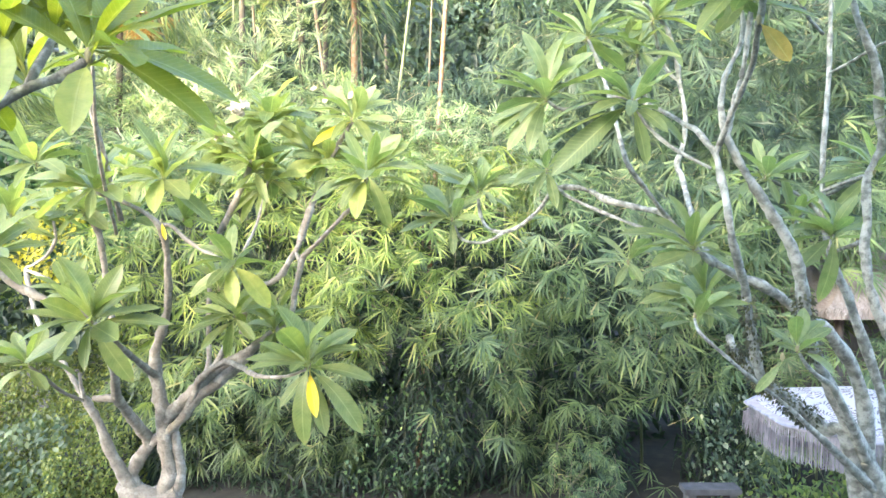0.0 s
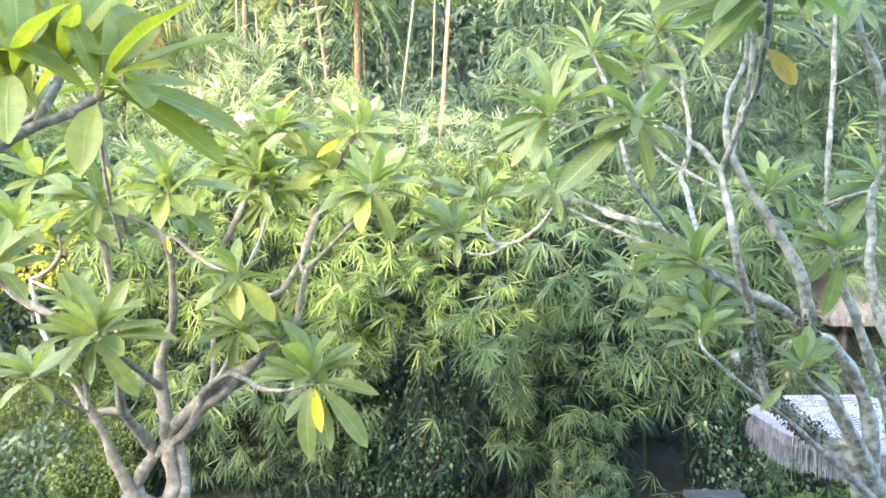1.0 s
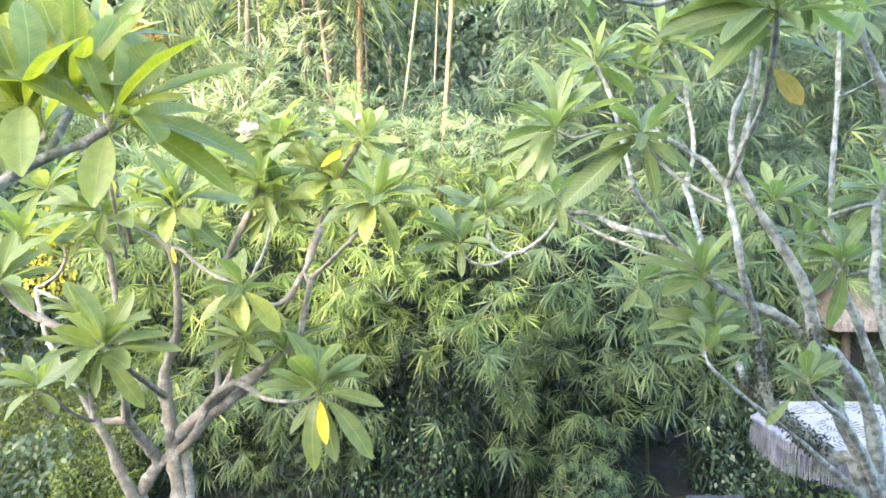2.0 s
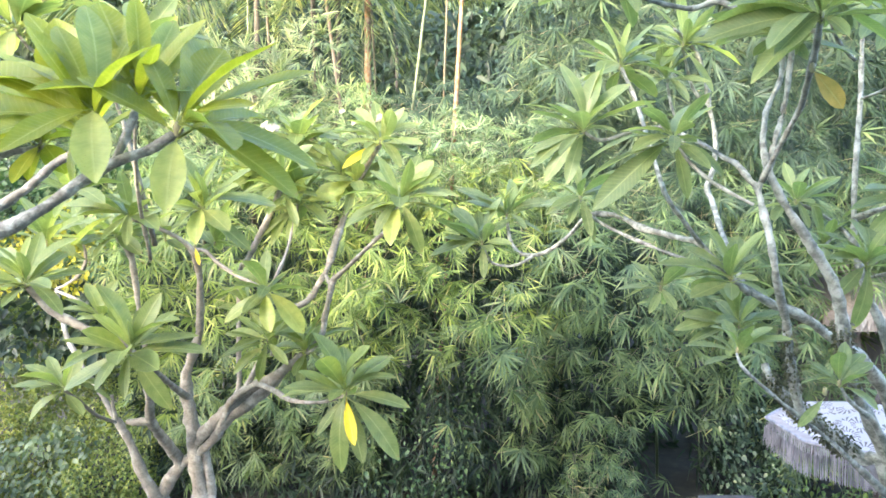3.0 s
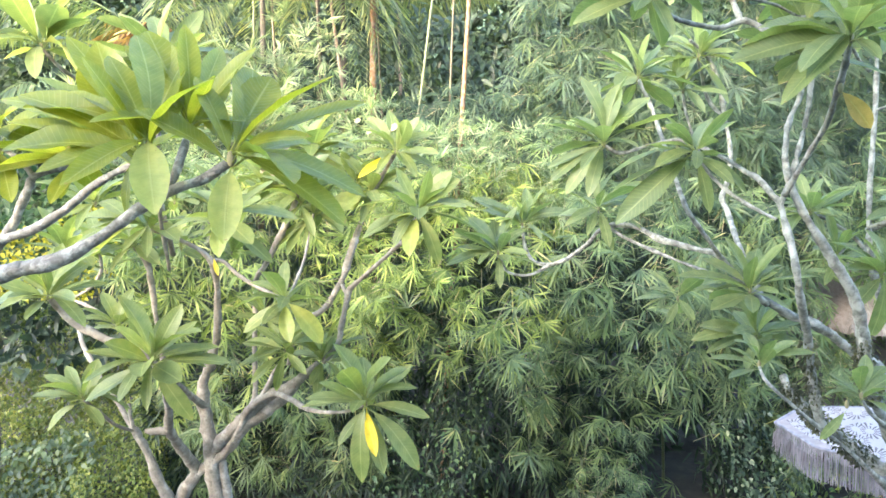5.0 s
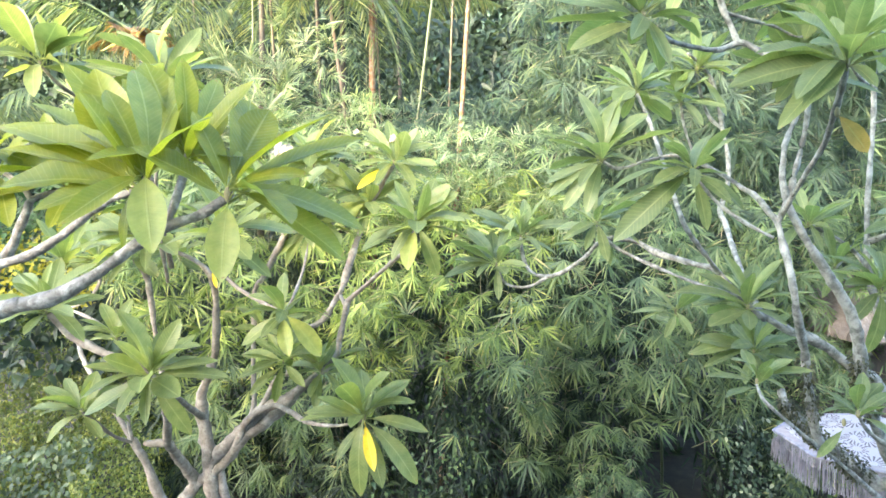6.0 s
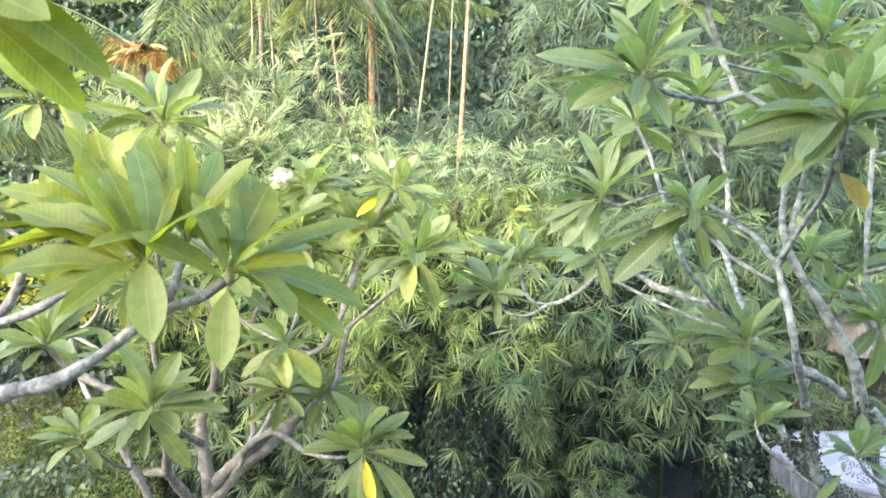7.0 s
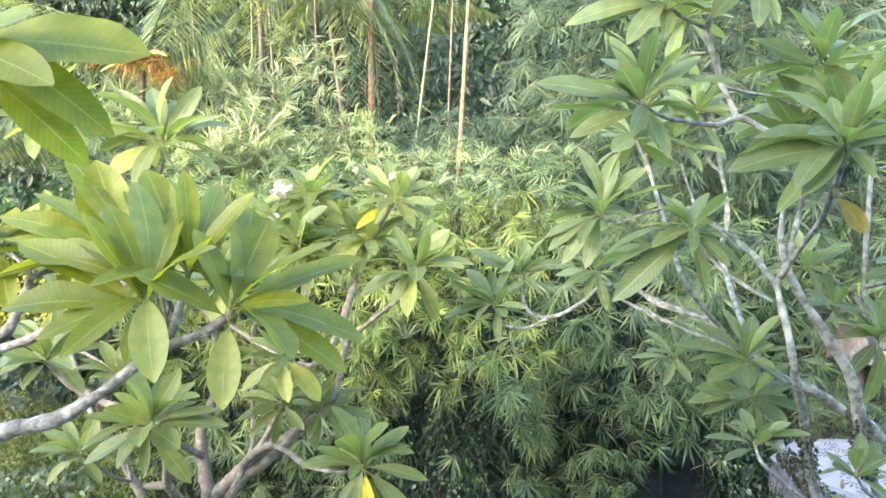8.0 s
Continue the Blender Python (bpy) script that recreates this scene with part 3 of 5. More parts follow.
    limb(tree, bark, [(-2.56, 1.95, 3.00, 0.043), (-2.26, 2.78, 4.26, 0.022), (-2.12, 2.75, 4.44, 0.020), (-2.08, 2.75, 4.52, 0.019), (-2.03, 2.74, 4.62, 0.018), (-2.00, 2.73, 4.66, 0.016), (-1.95, 2.75, 4.68, 0.013), (-1.85, 2.75, 4.70, 0.011)])
    limb(tree, bark, [(-2.00, 2.73, 4.65, 0.014), (-2.06, 2.75, 4.72, 0.012), (-2.13, 2.75, 4.77, 0.011)])
    limb(tree, bark, [(-2.55, 1.90, 3.10, 0.043), (-1.80, 1.30, 4.87, 0.025), (-1.45, 1.20, 5.05, 0.017), (-1.25, 1.15, 5.12, 0.014)])
    rosette(tree, (-1.12, 1.77, 4.68), 0.33, 0, [(123, 65, 0.34), (146, 56, 0.32), (77, 59, 0.30), (-63, -48, 0.27), (164, -68, 0.20), (180, 57, 0.31), (-33, 32, 0.33), (166, 24, 0.45), (-145, -17, 0.27), (-122, -29, 0.27), (153, 34, 0.32), (165, 14, 0.41), (-172, 3, 0.36), (129, 34, 0.31), (95, 46, 0.29)], pale=[3])
    rosette(tree, (-0.90, 1.76, 4.65), 0.34, 3, [(-81, -55, 0.24), (155, 63, 0.26), (91, 50, 0.37), (-22, 31, 0.37), (0, 20, 0.38), (-23, 14, 0.26), (24, -18, 0.39), (19, -33, 0.37), (-46, -16, 0.32), (73, 48, 0.31)], pale=[0])
    rosette(tree, (-1.06, 1.90, 4.75), 0.32, 5, [(180, 51, 0.28), (125, 85, 0.28), (6, 51, 0.30), (73, 58, 0.30), (136, 51, 0.35), (52, 54, 0.22), (147, 59, 0.36), (155, 26, 0.39)])
    rosette(tree, (-1.42, 2.36, 4.69), 0.36, 6, [(180, 61, 0.47), (180, 38, 0.44), (180, 24, 0.51), (180, 72, 0.41), (180, 34, 0.35), (180, 19, 0.48), (180, 58, 0.36)])
    rosette(tree, (-1.84, 2.75, 4.71), 0.34, 17, [(-128, 53, 0.25), (159, 19, 0.39), (-70, 45, 0.25), (143, 13, 0.40), (180, 25, 0.34), (-85, -37, 0.28)])
    rosette(tree, (-2.15, 2.75, 4.78), 0.34, 21, [(-43, 21, 0.33), (-50, -40, 0.34)])
    rosette(tree, (-1.16, 1.15, 5.20), 0.33, 0, [(0, -4, 0.32), (0, -33, 0.30), (-28, -18, 0.27), (17, -21, 0.22), (32, -44, 0.27), (40, -42, 0.21), (-28, 9, 0.22), (95, 57, 0.18)], up=(0.6, -0.55, 0.58))


def tree_left():
    tree, bark = plumeria((-2.42, 5.45, 0), "many-stemmed plumeria tree with sunlit leaves and smooth grey bark", "left"), BARK
    limb(tree, bark, [(-2.3, 5.45, -0.05, 0.2), (-2.31, 5.43, 0.6, 0.17), (-2.32, 5.41, 1.3, 0.15), (-2.33, 5.41, 1.80, 0.15), (-2.34, 5.41, 1.97, 0.11)])
    limb(tree, bark, [(-2.62, 5.39, 2.06, 0.035), (-2.54, 5.39, 2.03, 0.075), (-2.40, 5.39, 1.97, 0.085), (-2.25, 5.39, 1.96, 0.085), (-2.14, 5.40, 2.01, 0.06)])
    limb(tree, bark, [(-2.46, 5.40, 1.96, 0.07), (-2.56, 5.36, 2.17, 0.045), (-2.65, 5.35, 2.36, 0.041), (-2.72, 5.34, 2.57, 0.036), (-2.78, 5.33, 2.70, 0.036), (-2.81, 5.32, 2.77, 0.041), (-2.86, 5.32, 2.81, 0.024)])
    limb(tree, bark, [(-2.82, 5.30, 2.78, 0.015), (-2.89, 5.15, 2.88, 0.013), (-2.93, 4.95, 3.06, 0.013), (-2.98, 4.87, 3.15, 0.013)])
    limb(tree, bark, [(-2.82, 5.32, 2.76, 0.022), (-2.93, 5.40, 2.88, 0.021), (-3.05, 5.45, 3.03, 0.018), (-3.21, 5.50, 3.24, 0.020), (-3.36, 5.60, 3.41, 0.020), (-3.46, 5.70, 3.61, 0.020), (-3.55, 5.80, 3.77, 0.019), (-3.49, 5.80, 3.81, 0.013), (-3.37, 5.80, 3.89, 0.013), (-3.29, 5.80, 4.03, 0.013), (-3.31, 5.80, 4.20, 0.011)])
    limb(tree, bark, [(-3.55, 5.80, 3.77, 0.015), (-3.35, 5.70, 3.72, 0.015), (-3.15, 5.60, 3.64, 0.014), (-3.01, 5.50, 3.58, 0.012)])
    limb(tree, bark, [(-2.82, 5.30, 2.80, 0.019), (-2.84, 5.30, 2.90, 0.015), (-2.85, 5.30, 3.00, 0.014)])
    limb(tree, bark, [(-2.42, 5.40, 1.96, 0.07), (-2.52, 5.42, 2.14, 0.049), (-2.38, 5.41, 2.38, 0.049), (-2.39, 5.36, 2.50, 0.045), (-2.42, 5.20, 2.70, 0.040), (-2.39, 4.95, 2.90, 0.035), (-2.31, 4.75, 3.12, 0.029), (-2.23, 4.50, 3.38, 0.025), (-2.21, 4.31, 3.54, 0.021)])
    limb(tree, bark, [(-2.38, 4.95, 2.89, 0.029), (-2.45, 4.93, 2.90, 0.032), (-2.51, 4.92, 2.90, 0.027), (-2.55, 4.90, 2.91, 0.013)])
    limb(tree, bark, [(-2.20, 4.31, 3.53, 0.019), (-2.33, 4.30, 3.63, 0.022), (-2.51, 4.30, 3.70, 0.028), (-2.69, 4.30, 3.79, 0.026), (-2.78, 4.28, 3.88, 0.023), (-2.83, 4.25, 3.97, 0.018)])
    limb(tree, bark, [(-2.27, 5.35, 2.97, 0.031), (-2.27, 5.15, 3.08, 0.025), (-2.21, 4.70, 3.30, 0.020), (-2.18, 4.33, 3.51, 0.015)])
    limb(tree, bark, [(-2.38, 5.41, 2.39, 0.042), (-2.24, 5.40, 2.48, 0.038), (-2.08, 5.38, 2.62, 0.042), (-1.96, 5.36, 2.78, 0.043), (-1.78, 5.34, 2.92, 0.045), (-1.61, 5.32, 3.07, 0.043), (-1.50, 5.32, 3.19, 0.034), (-1.44, 5.34, 3.25, 0.024)])
    limb(tree, bark, [(-2.26, 5.40, 1.95, 0.085), (-2.21, 5.42, 2.14, 0.066), (-2.24, 5.42, 2.40, 0.063), (-2.24, 5.40, 2.64, 0.059), (-2.26, 5.38, 2.83, 0.056), (-2.28, 5.36, 3.02, 0.047), (-2.26, 5.34, 3.19, 0.038), (-2.19, 5.30, 3.36, 0.032), (-2.13, 5.25, 3.51, 0.030), (-2.08, 5.15, 3.78, 0.028), (-2.05, 5.05, 4.00, 0.029), (-2.04, 4.95, 4.13, 0.027), (-2.09, 4.90, 4.22, 0.017), (-2.16, 4.85, 4.28, 0.014), (-2.29, 4.79, 4.35, 0.014), (-2.43, 4.75, 4.40, 0.012)])
    limb(tree, bark, [(-2.18, 5.42, 1.95, 0.06), (-2.13, 5.44, 2.15, 0.042), (-2.15, 5.44, 2.34, 0.042), (-2.17, 5.43, 2.51, 0.039), (-2.22, 5.42, 2.63, 0.035)])
    limb(tree, bark, [(-2.22, 5.40, 2.59, 0.049), (-2.11, 5.38, 2.71, 0.052), (-1.96, 5.36, 2.86, 0.052), (-1.78, 5.34, 3.02, 0.048), (-1.60, 5.33, 3.12, 0.041), (-1.46, 5.34, 3.22, 0.034), (-1.35, 5.36, 3.31, 0.021)])
    limb(tree, bark, [(-2.06, 4.93, 4.16, 0.016), (-1.97, 4.95, 4.16, 0.014), (-1.87, 4.97, 4.06, 0.014), (-1.74, 4.95, 3.98, 0.014), (-1.59, 4.85, 3.93, 0.014), (-1.46, 4.73, 3.88, 0.012)])
    limb(tree, bark, [(-2.56, 5.30, 3.30, 0.022), (-2.59, 5.30, 3.49, 0.022), (-2.62, 5.30, 3.71, 0.022), (-2.64, 5.30, 3.92, 0.024), (-2.65, 5.25, 4.11, 0.022), (-2.70, 5.20, 4.21, 0.015), (-2.73, 5.20, 4.26, 0.013)])
    limb(tree, bark, [(-1.94, 5.36, 2.89, 0.031), (-1.89, 5.45, 3.02, 0.026), (-1.90, 5.50, 3.22, 0.021), (-1.91, 5.54, 3.44, 0.021), (-1.90, 5.54, 3.70, 0.021), (-1.89, 5.54, 3.96, 0.020), (-1.81, 5.52, 4.08, 0.023), (-1.72, 5.50, 4.24, 0.027), (-1.65, 5.48, 4.37, 0.027), (-1.54, 5.45, 4.59, 0.023), (-1.51, 5.45, 4.71, 0.016)])
    limb(tree, bark, [(-1.92, 5.34, 2.91, 0.028), (-1.81, 5.34, 3.03, 0.026), (-1.74, 5.34, 3.16, 0.022), (-1.67, 5.34, 3.30, 0.017)])
    limb(tree, bark, [(-1.58, 5.30, 3.31, 0.017), (-1.55, 5.30, 3.46, 0.019), (-1.52, 5.30, 3.61, 0.019), (-1.50, 5.35, 3.71, 0.019), (-1.40, 5.40, 3.69, 0.021), (-1.30, 5.45, 3.75, 0.023), (-1.24, 5.45, 3.85, 0.025), (-1.17, 5.50, 3.98, 0.027), (-1.11, 5.55, 4.19, 0.027), (-1.07, 5.60, 4.32, 0.025), (-1.01, 5.62, 4.50, 0.024), (-0.93, 5.65, 4.69, 0.020), (-0.82, 5.66, 4.88, 0.016), (-0.75, 5.67, 5.00, 0.015)])
    limb(tree, bark, [(-1.32, 5.37, 3.32, 0.021), (-1.20, 5.35, 3.45, 0.024), (-1.16, 5.32, 3.62, 0.024), (-1.12, 5.30, 3.78, 0.024), (-1.10, 5.30, 3.88, 0.026), (-1.07, 5.28, 3.93, 0.020), (-0.94, 5.20, 4.04, 0.017), (-0.75, 5.00, 4.21, 0.016), (-0.61, 4.88, 4.34, 0.014), (-0.53, 4.79, 4.50, 0.012)])
    limb(tree, bark, [(-1.17, 5.45, 3.93, 0.018), (-1.13, 5.35, 3.89, 0.019), (-1.10, 5.30, 3.87, 0.019)])
    limb(tree, bark, [(-1.47, 4.80, 3.89, 0.011), (-1.45, 4.95, 3.97, 0.011), (-1.42, 5.20, 4.16, 0.012), (-1.41, 5.40, 4.38, 0.012), (-1.40, 5.50, 4.51, 0.011)])
    limb(tree, bark, [(-2.04, 5.36, 2.70, 0.028), (-1.96, 5.32, 2.83, 0.026), (-1.91, 5.28, 2.94, 0.024), (-1.78, 5.22, 3.05, 0.022), (-1.66, 5.18, 3.11, 0.020), (-1.52, 5.05, 3.11, 0.020), (-1.33, 4.80, 3.10, 0.017), (-1.13, 4.58, 3.14, 0.013), (-0.97, 4.42, 3.20, 0.011), (-0.86, 4.32, 3.26, 0.011)])
    limb(tree, bark, [(-2.34, 4.90, 4.10, 0.014), (-2.2, 4.4, 4.6, 0.012), (-1.95, 3.85, 5.05, 0.011), (-1.86, 3.72, 5.22, 0.011)])
    limb(tree, bark, [(-2.53, 3.72, 5.41, 0.011), (-2.47, 3.75, 5.33, 0.011), (-2.42, 3.85, 5.27, 0.011), (-2.36, 4.05, 5.22, 0.012), (-2.32, 4.40, 5.14, 0.014), (-2.35, 5.00, 4.20, 0.020)])
    rosette(tree, (-2.22, 4.29, 3.56), 0.44, 9, [(0, 1, 0.47), (0, 10, 0.41), (-20, 26, 0.41), (45, 38, 0.36), (0, 61, 0.39), (94, 42, 0.36), (-71, 55, 0.22), (134, 35, 0.40), (-124, 30, 0.33), (180, -29, 0.46), (-108, -33, 0.32), (-78, -57, 0.30), (0, -56, 0.42), (-44, -5, 0.39), (-114, 44, 0.35)])
    rosette(tree, (-2.85, 4.25, 3.98), 0.40, 11, [(-144, 24, 0.28), (-140, -16, 0.27), (-90, -21, 0.24), (72, 4, 0.28), (-65, 39, 0.31), (110, 23, 0.34), (-111, 42, 0.28), (-42, 3, 0.41), (-108, 5, 0.26)])
    rosette(tree, (-2.98, 4.87, 3.16), 0.36, 10, [(180, -39, 0.32), (-149, 4, 0.26), (180, 30, 0.30), (142, 0, 0.41), (-43, 52, 0.33), (-35, 13, 0.41), (-41, -18, 0.32), (180, 5, 0.36)])
    rosette(tree, (-1.46, 4.72, 3.89), 0.34, 8, [(180, -38, 0.35), (-67, -53, 0.29), (0, -50, 0.37), (-23, 3, 0.36), (180, 51, 0.26), (100, 64, 0.32), (-45, 16, 0.29), (180, -10, 0.34), (-115, -25, 0.25), (58, 34, 0.24), (-126, 11, 0.27)], pale=[1,2])
    rosette(tree, (-1.53, 5.00, 3.49), 0.34, 9, [(180, -17, 0.34), (180, -41, 0.32), (180, -77, 0.30), (156, 2, 0.37), (-109, 37, 0.25), (62, 12, 0.26), (-43, -27, 0.27)])
    rosette(tree, (-1.32, 5.37, 3.33), 0.38, 10, [(-136, -6, 0.28), (-94, -49, 0.30), (-49, -29, 0.28), (0, -6, 0.38), (0, 25, 0.40), (89, 31, 0.30), (0, 66, 0.37), (46, 10, 0.29), (-122, 35, 0.32), (180, -11, 0.43), (-120, 56, 0.38)])
    rosette(tree, (-0.85, 4.31, 3.28), 0.42, 8, [(-142, 31, 0.36), (-157, 11, 0.37), (-147, -47, 0.27), (-102, -80, 0.48), (-51, -62, 0.40), (-9, -49, 0.49), (0, -12, 0.39), (31, 29, 0.35), (-51, 49, 0.41), (103, 51, 0.30), (-109, 40, 0.40), (30, 9, 0.31), (-71, -40, 0.33), (51, 23, 0.30)], yellow=[12])
    rosette(tree, (-0.53, 4.79, 4.51), 0.38, 8, [(-159, -4, 0.33), (180, -22, 0.39), (180, 65, 0.33), (50, 59, 0.38), (0, 36, 0.34), (0, 3, 0.39), (0, -15, 0.40), (0, -68, 0.38), (-102, -49, 0.33), (145, 37, 0.32), (180, 5, 0.40), (0, 51, 0.35), (-68, 49, 0.34), (-136, -46, 0.30)], pale=[8])
    rosette(tree, (-0.75, 5.67, 5.02), 0.40, 10, [(-143, 24, 0.32), (138, 45, 0.39), (-86, 46, 0.29), (50, 41, 0.39), (0, 23, 0.33), (-28, -3, 0.38), (0, -22, 0.33), (-52, -37, 0.35), (-143, -8, 0.34), (180, 9, 0.36), (-145, -32, 0.38), (114, 66, 0.34), (-65, 42, 0.35), (-120, -38, 0.31)], yellow=[10])
    rosette(tree, (-0.96, 5.65, 4.68), 0.38, 9, [(-134, 7, 0.29), (-151, -13, 0.33), (-107, -53, 0.29), (-129, -31, 0.34), (180, 4, 0.33), (120, 31, 0.35), (-42, -14, 0.31)], pale=[1,3])
    rosette(tree, (-1.48, 5.90, 5.06), 0.42, 10, [(-154, 6, 0.34), (-127, -18, 0.33), (-114, 36, 0.29), (90, 41, 0.38), (-43, 34, 0.33), (-27, 1, 0.42), (-142, -44, 0.33), (-89, -48, 0.35), (-39, -23, 0.39), (180, -12, 0.40)])
    rosette(tree, (-1.79, 5.70, 4.78), 0.38, 12, [(-141, 6, 0.29), (-116, -22, 0.29), (-37, 22, 0.32), (38, 8, 0.33), (-53, -32, 0.29), (128, 23, 0.36), (-101, -46, 0.28)])
    rosette(tree, (-2.42, 4.76, 4.41), 0.38, 6, [(-57, 55, 0.33), (133, 25, 0.39), (-44, 24, 0.33), (180, 9, 0.47), (180, -29, 0.46), (-106, -33, 0.29), (-71, -42, 0.30), (-40, -12, 0.38), (0, 3, 0.45), (180, 79, 0.32), (180, -3, 0.38), (180, 34, 0.32)], pale=[0])
    rosette(tree, (-1.69, 4.15, 4.46), 0.36, 5, [(-80, 48, 0.29), (79, 59, 0.33), (-99, 52, 0.26), (159, 28, 0.41), (0, 37, 0.36), (0, -1, 0.42), (0, -40, 0.35), (-81, -44, 0.29), (180, -6, 0.34), (-44, -22, 0.32), (-126, 9, 0.26), (-104, -24, 0.23), (-39, 22, 0.37), (144, 27, 0.35)], pale=[7])
    rosette(tree, (-2.03, 4.93, 4.19), 0.14, 0, [(-47, -60, 0.14)], yellow=[0])
    rosette(tree, (-1.40, 5.50, 4.50), 0.38, 10, [(180, -38, 0.40), (180, -57, 0.38), (-48, -9, 0.30), (-44, -21, 0.37), (-147, -8, 0.27), (-93, -50, 0.34), (-21, 9, 0.34), (95, 49, 0.33)], pale=[6])
    rosette(tree, (-1.53, 5.45, 4.67), 0.38, 12, [(-135, 3, 0.28), (-131, -40, 0.32), (-46, 19, 0.30), (-39, -8, 0.38), (180, -30, 0.45), (116, 38, 0.36)])
    rosette(tree, (-2.73, 5.20, 4.26), 0.36, 13, [(-135, -10, 0.24), (-111, -39, 0.27), (-33, -23, 0.32), (102, 40, 0.32), (-113, 33, 0.23)])
    rosette(tree, (-3.30, 5.80, 4.22), 0.36, 13, [(-141, -7, 0.24), (137, 24, 0.37), (-37, 11, 0.34), (102, 34, 0.31)])
    rosette(tree, (-3.02, 5.50, 3.58), 0.34, 12, [(-108, 22, 0.23), (122, 34, 0.30), (-26, 30, 0.32), (57, 63, 0.31)])
    rosette(tree, (-1.78, 5.40, 3.65), 0.34, 11, [(-135, 16, 0.25), (-110, -24, 0.25), (-41, -35, 0.27)])
    rosette(tree, (-2.53, 3.72, 5.42), 0.40, 14, [(-104, 3, 0.25), (145, 34, 0.46), (-64, 52, 0.30), (93, 47, 0.38), (-25, 13, 0.37), (-38, -28, 0.45), (-66, -38, 0.33), (-96, -22, 0.28), (-48, 16, 0.38), (-137, -5, 0.24)], pale=[5])
    rosette(tree, (-1.85, 3.70, 5.30), 0.40, 13, [(180, 49, 0.35), (180, 15, 0.41), (-48, 64, 0.32), (90, 43, 0.37), (0, 57, 0.36), (22, 13, 0.36), (-22, -24, 0.38), (-110, -49, 0.32), (-145, -33, 0.32), (180, -11, 0.33), (-43, 13, 0.41), (144, 42, 0.37), (180, 34, 0.41), (125, 50, 0.37)], pale=[8])
    rosette(tree, (-2.66, 4.50, 4.57), 0.38, 8, [(-122, 19, 0.24), (-118, -21, 0.25), (-71, 21, 0.27), (74, 26, 0.29), (0, 12, 0.32), (99, 34, 0.33), (-92, -38, 0.27), (-39, -9, 0.40)])
    rosette(tree, (-1.47, 5.90, 5.00), 0.36, 6, [(-122, 43, 0.27), (86, 54, 0.34), (-34, 18, 0.30), (-119, -28, 0.30), (-44, -23, 0.30), (-32, -26, 0.37), (-101, 30, 0.24)])
    rosette(tree, (-1.09, 5.80, 4.74), 0.36, 8, [(-117, -9, 0.26), (-90, -36, 0.30), (-153, 11, 0.27), (64, 19, 0.30), (-63, -29, 0.27)], pale=[1])
    rosette(tree, (-1.82, 5.70, 4.68), 0.36, 10, [(-141, -17, 0.27), (-89, -36, 0.30), (-33, -15, 0.32), (135, 22, 0.38)])
    rosette(tree, (-3.09, 4.90, 4.22), 0.38, 10, [(-73, -27, 0.29), (-40, -8, 0.42), (-45, 24, 0.34)])
    rosette(tree, (-2.01, 5.30, 4.20), 0.34, 9, [(-108, -20, 0.23), (-45, -7, 0.33), (-54, 28, 0.28)])
    rosette(tree, (-2.53, 5.50, 4.60), 0.36, 10, [(-115, 7, 0.23), (-43, -3, 0.37), (-50, 33, 0.29)])
    rosette(tree, (-2.52, 5.60, 4.22), 0.34, 8, [(-115, -17, 0.23), (-45, -11, 0.34)])
    rosette(tree, (-1.48, 5.40, 4.59), 0.36, 9, [(-107, -32, 0.27), (-38, -2, 0.35), (-51, -49, 0.30), (114, 28, 0.34)])
    rosette(tree, (-3.31, 5.90, 4.00), 0.34, 8, [(-123, -11, 0.21), (76, 10, 0.23)])
    flower_cluster(tree, (-1.66, 5.60, 5.10), 10, 0.06, 1.2)
    flower_cluster(tree, (-1.01, 5.70, 5.22), 2, 0.05, 0.8)
    flower_cluster(tree, (-0.79, 5.70, 5.23), 3, 0.05, 0.8)
    flower_cluster(tree, (-1.76, 5.60, 4.86), 7, 0.06, 1.1)
    flower_cluster(tree, (-0.57, 4.25, 3.40), 1, 0.0, 0.5)


def tree_right():
    tree, bark = plumeria((2.75, 4.0, 0), "plumeria tree with lichen-white forking branches and cool green leaves", "right"), BARK_PALE
    limb(tree, bark, [(2.75, 4.0, -0.05, 0.14), (2.7, 3.98, 0.9, 0.12), (2.62, 3.95, 2.0, 0.10), (2.51, 3.90, 2.67, 0.075), (2.40, 3.85, 2.85, 0.05)])
    limb(tree, bark, [(2.51, 3.90, 2.70, 0.06), (2.13, 3.75, 3.32, 0.037), (2.01, 3.66, 3.50, 0.034), (1.94, 3.62, 3.65, 0.032), (1.89, 3.58, 3.83, 0.031), (1.84, 3.54, 3.99, 0.030), (1.75, 3.50, 4.14, 0.029), (1.64, 3.47, 4.29, 0.026), (1.53, 3.44, 4.43, 0.024), (1.44, 3.42, 4.57, 0.023), (1.40, 3.42, 4.66, 0.019), (1.39, 3.45, 4.78, 0.015), (1.43, 3.52, 4.92, 0.016), (1.49, 3.60, 5.01, 0.017), (1.56, 3.65, 5.12, 0.017), (1.60, 3.70, 5.22, 0.016), (1.61, 3.75, 5.36, 0.012)])
    limb(tree, bark, [(1.41, 3.42, 4.64, 0.015), (1.45, 3.45, 4.79, 0.016), (1.51, 3.50, 4.94, 0.016), (1.53, 3.50, 5.06, 0.016), (1.54, 3.50, 5.18, 0.015), (1.56, 3.50, 5.33, 0.013), (1.57, 3.50, 5.44, 0.010)])
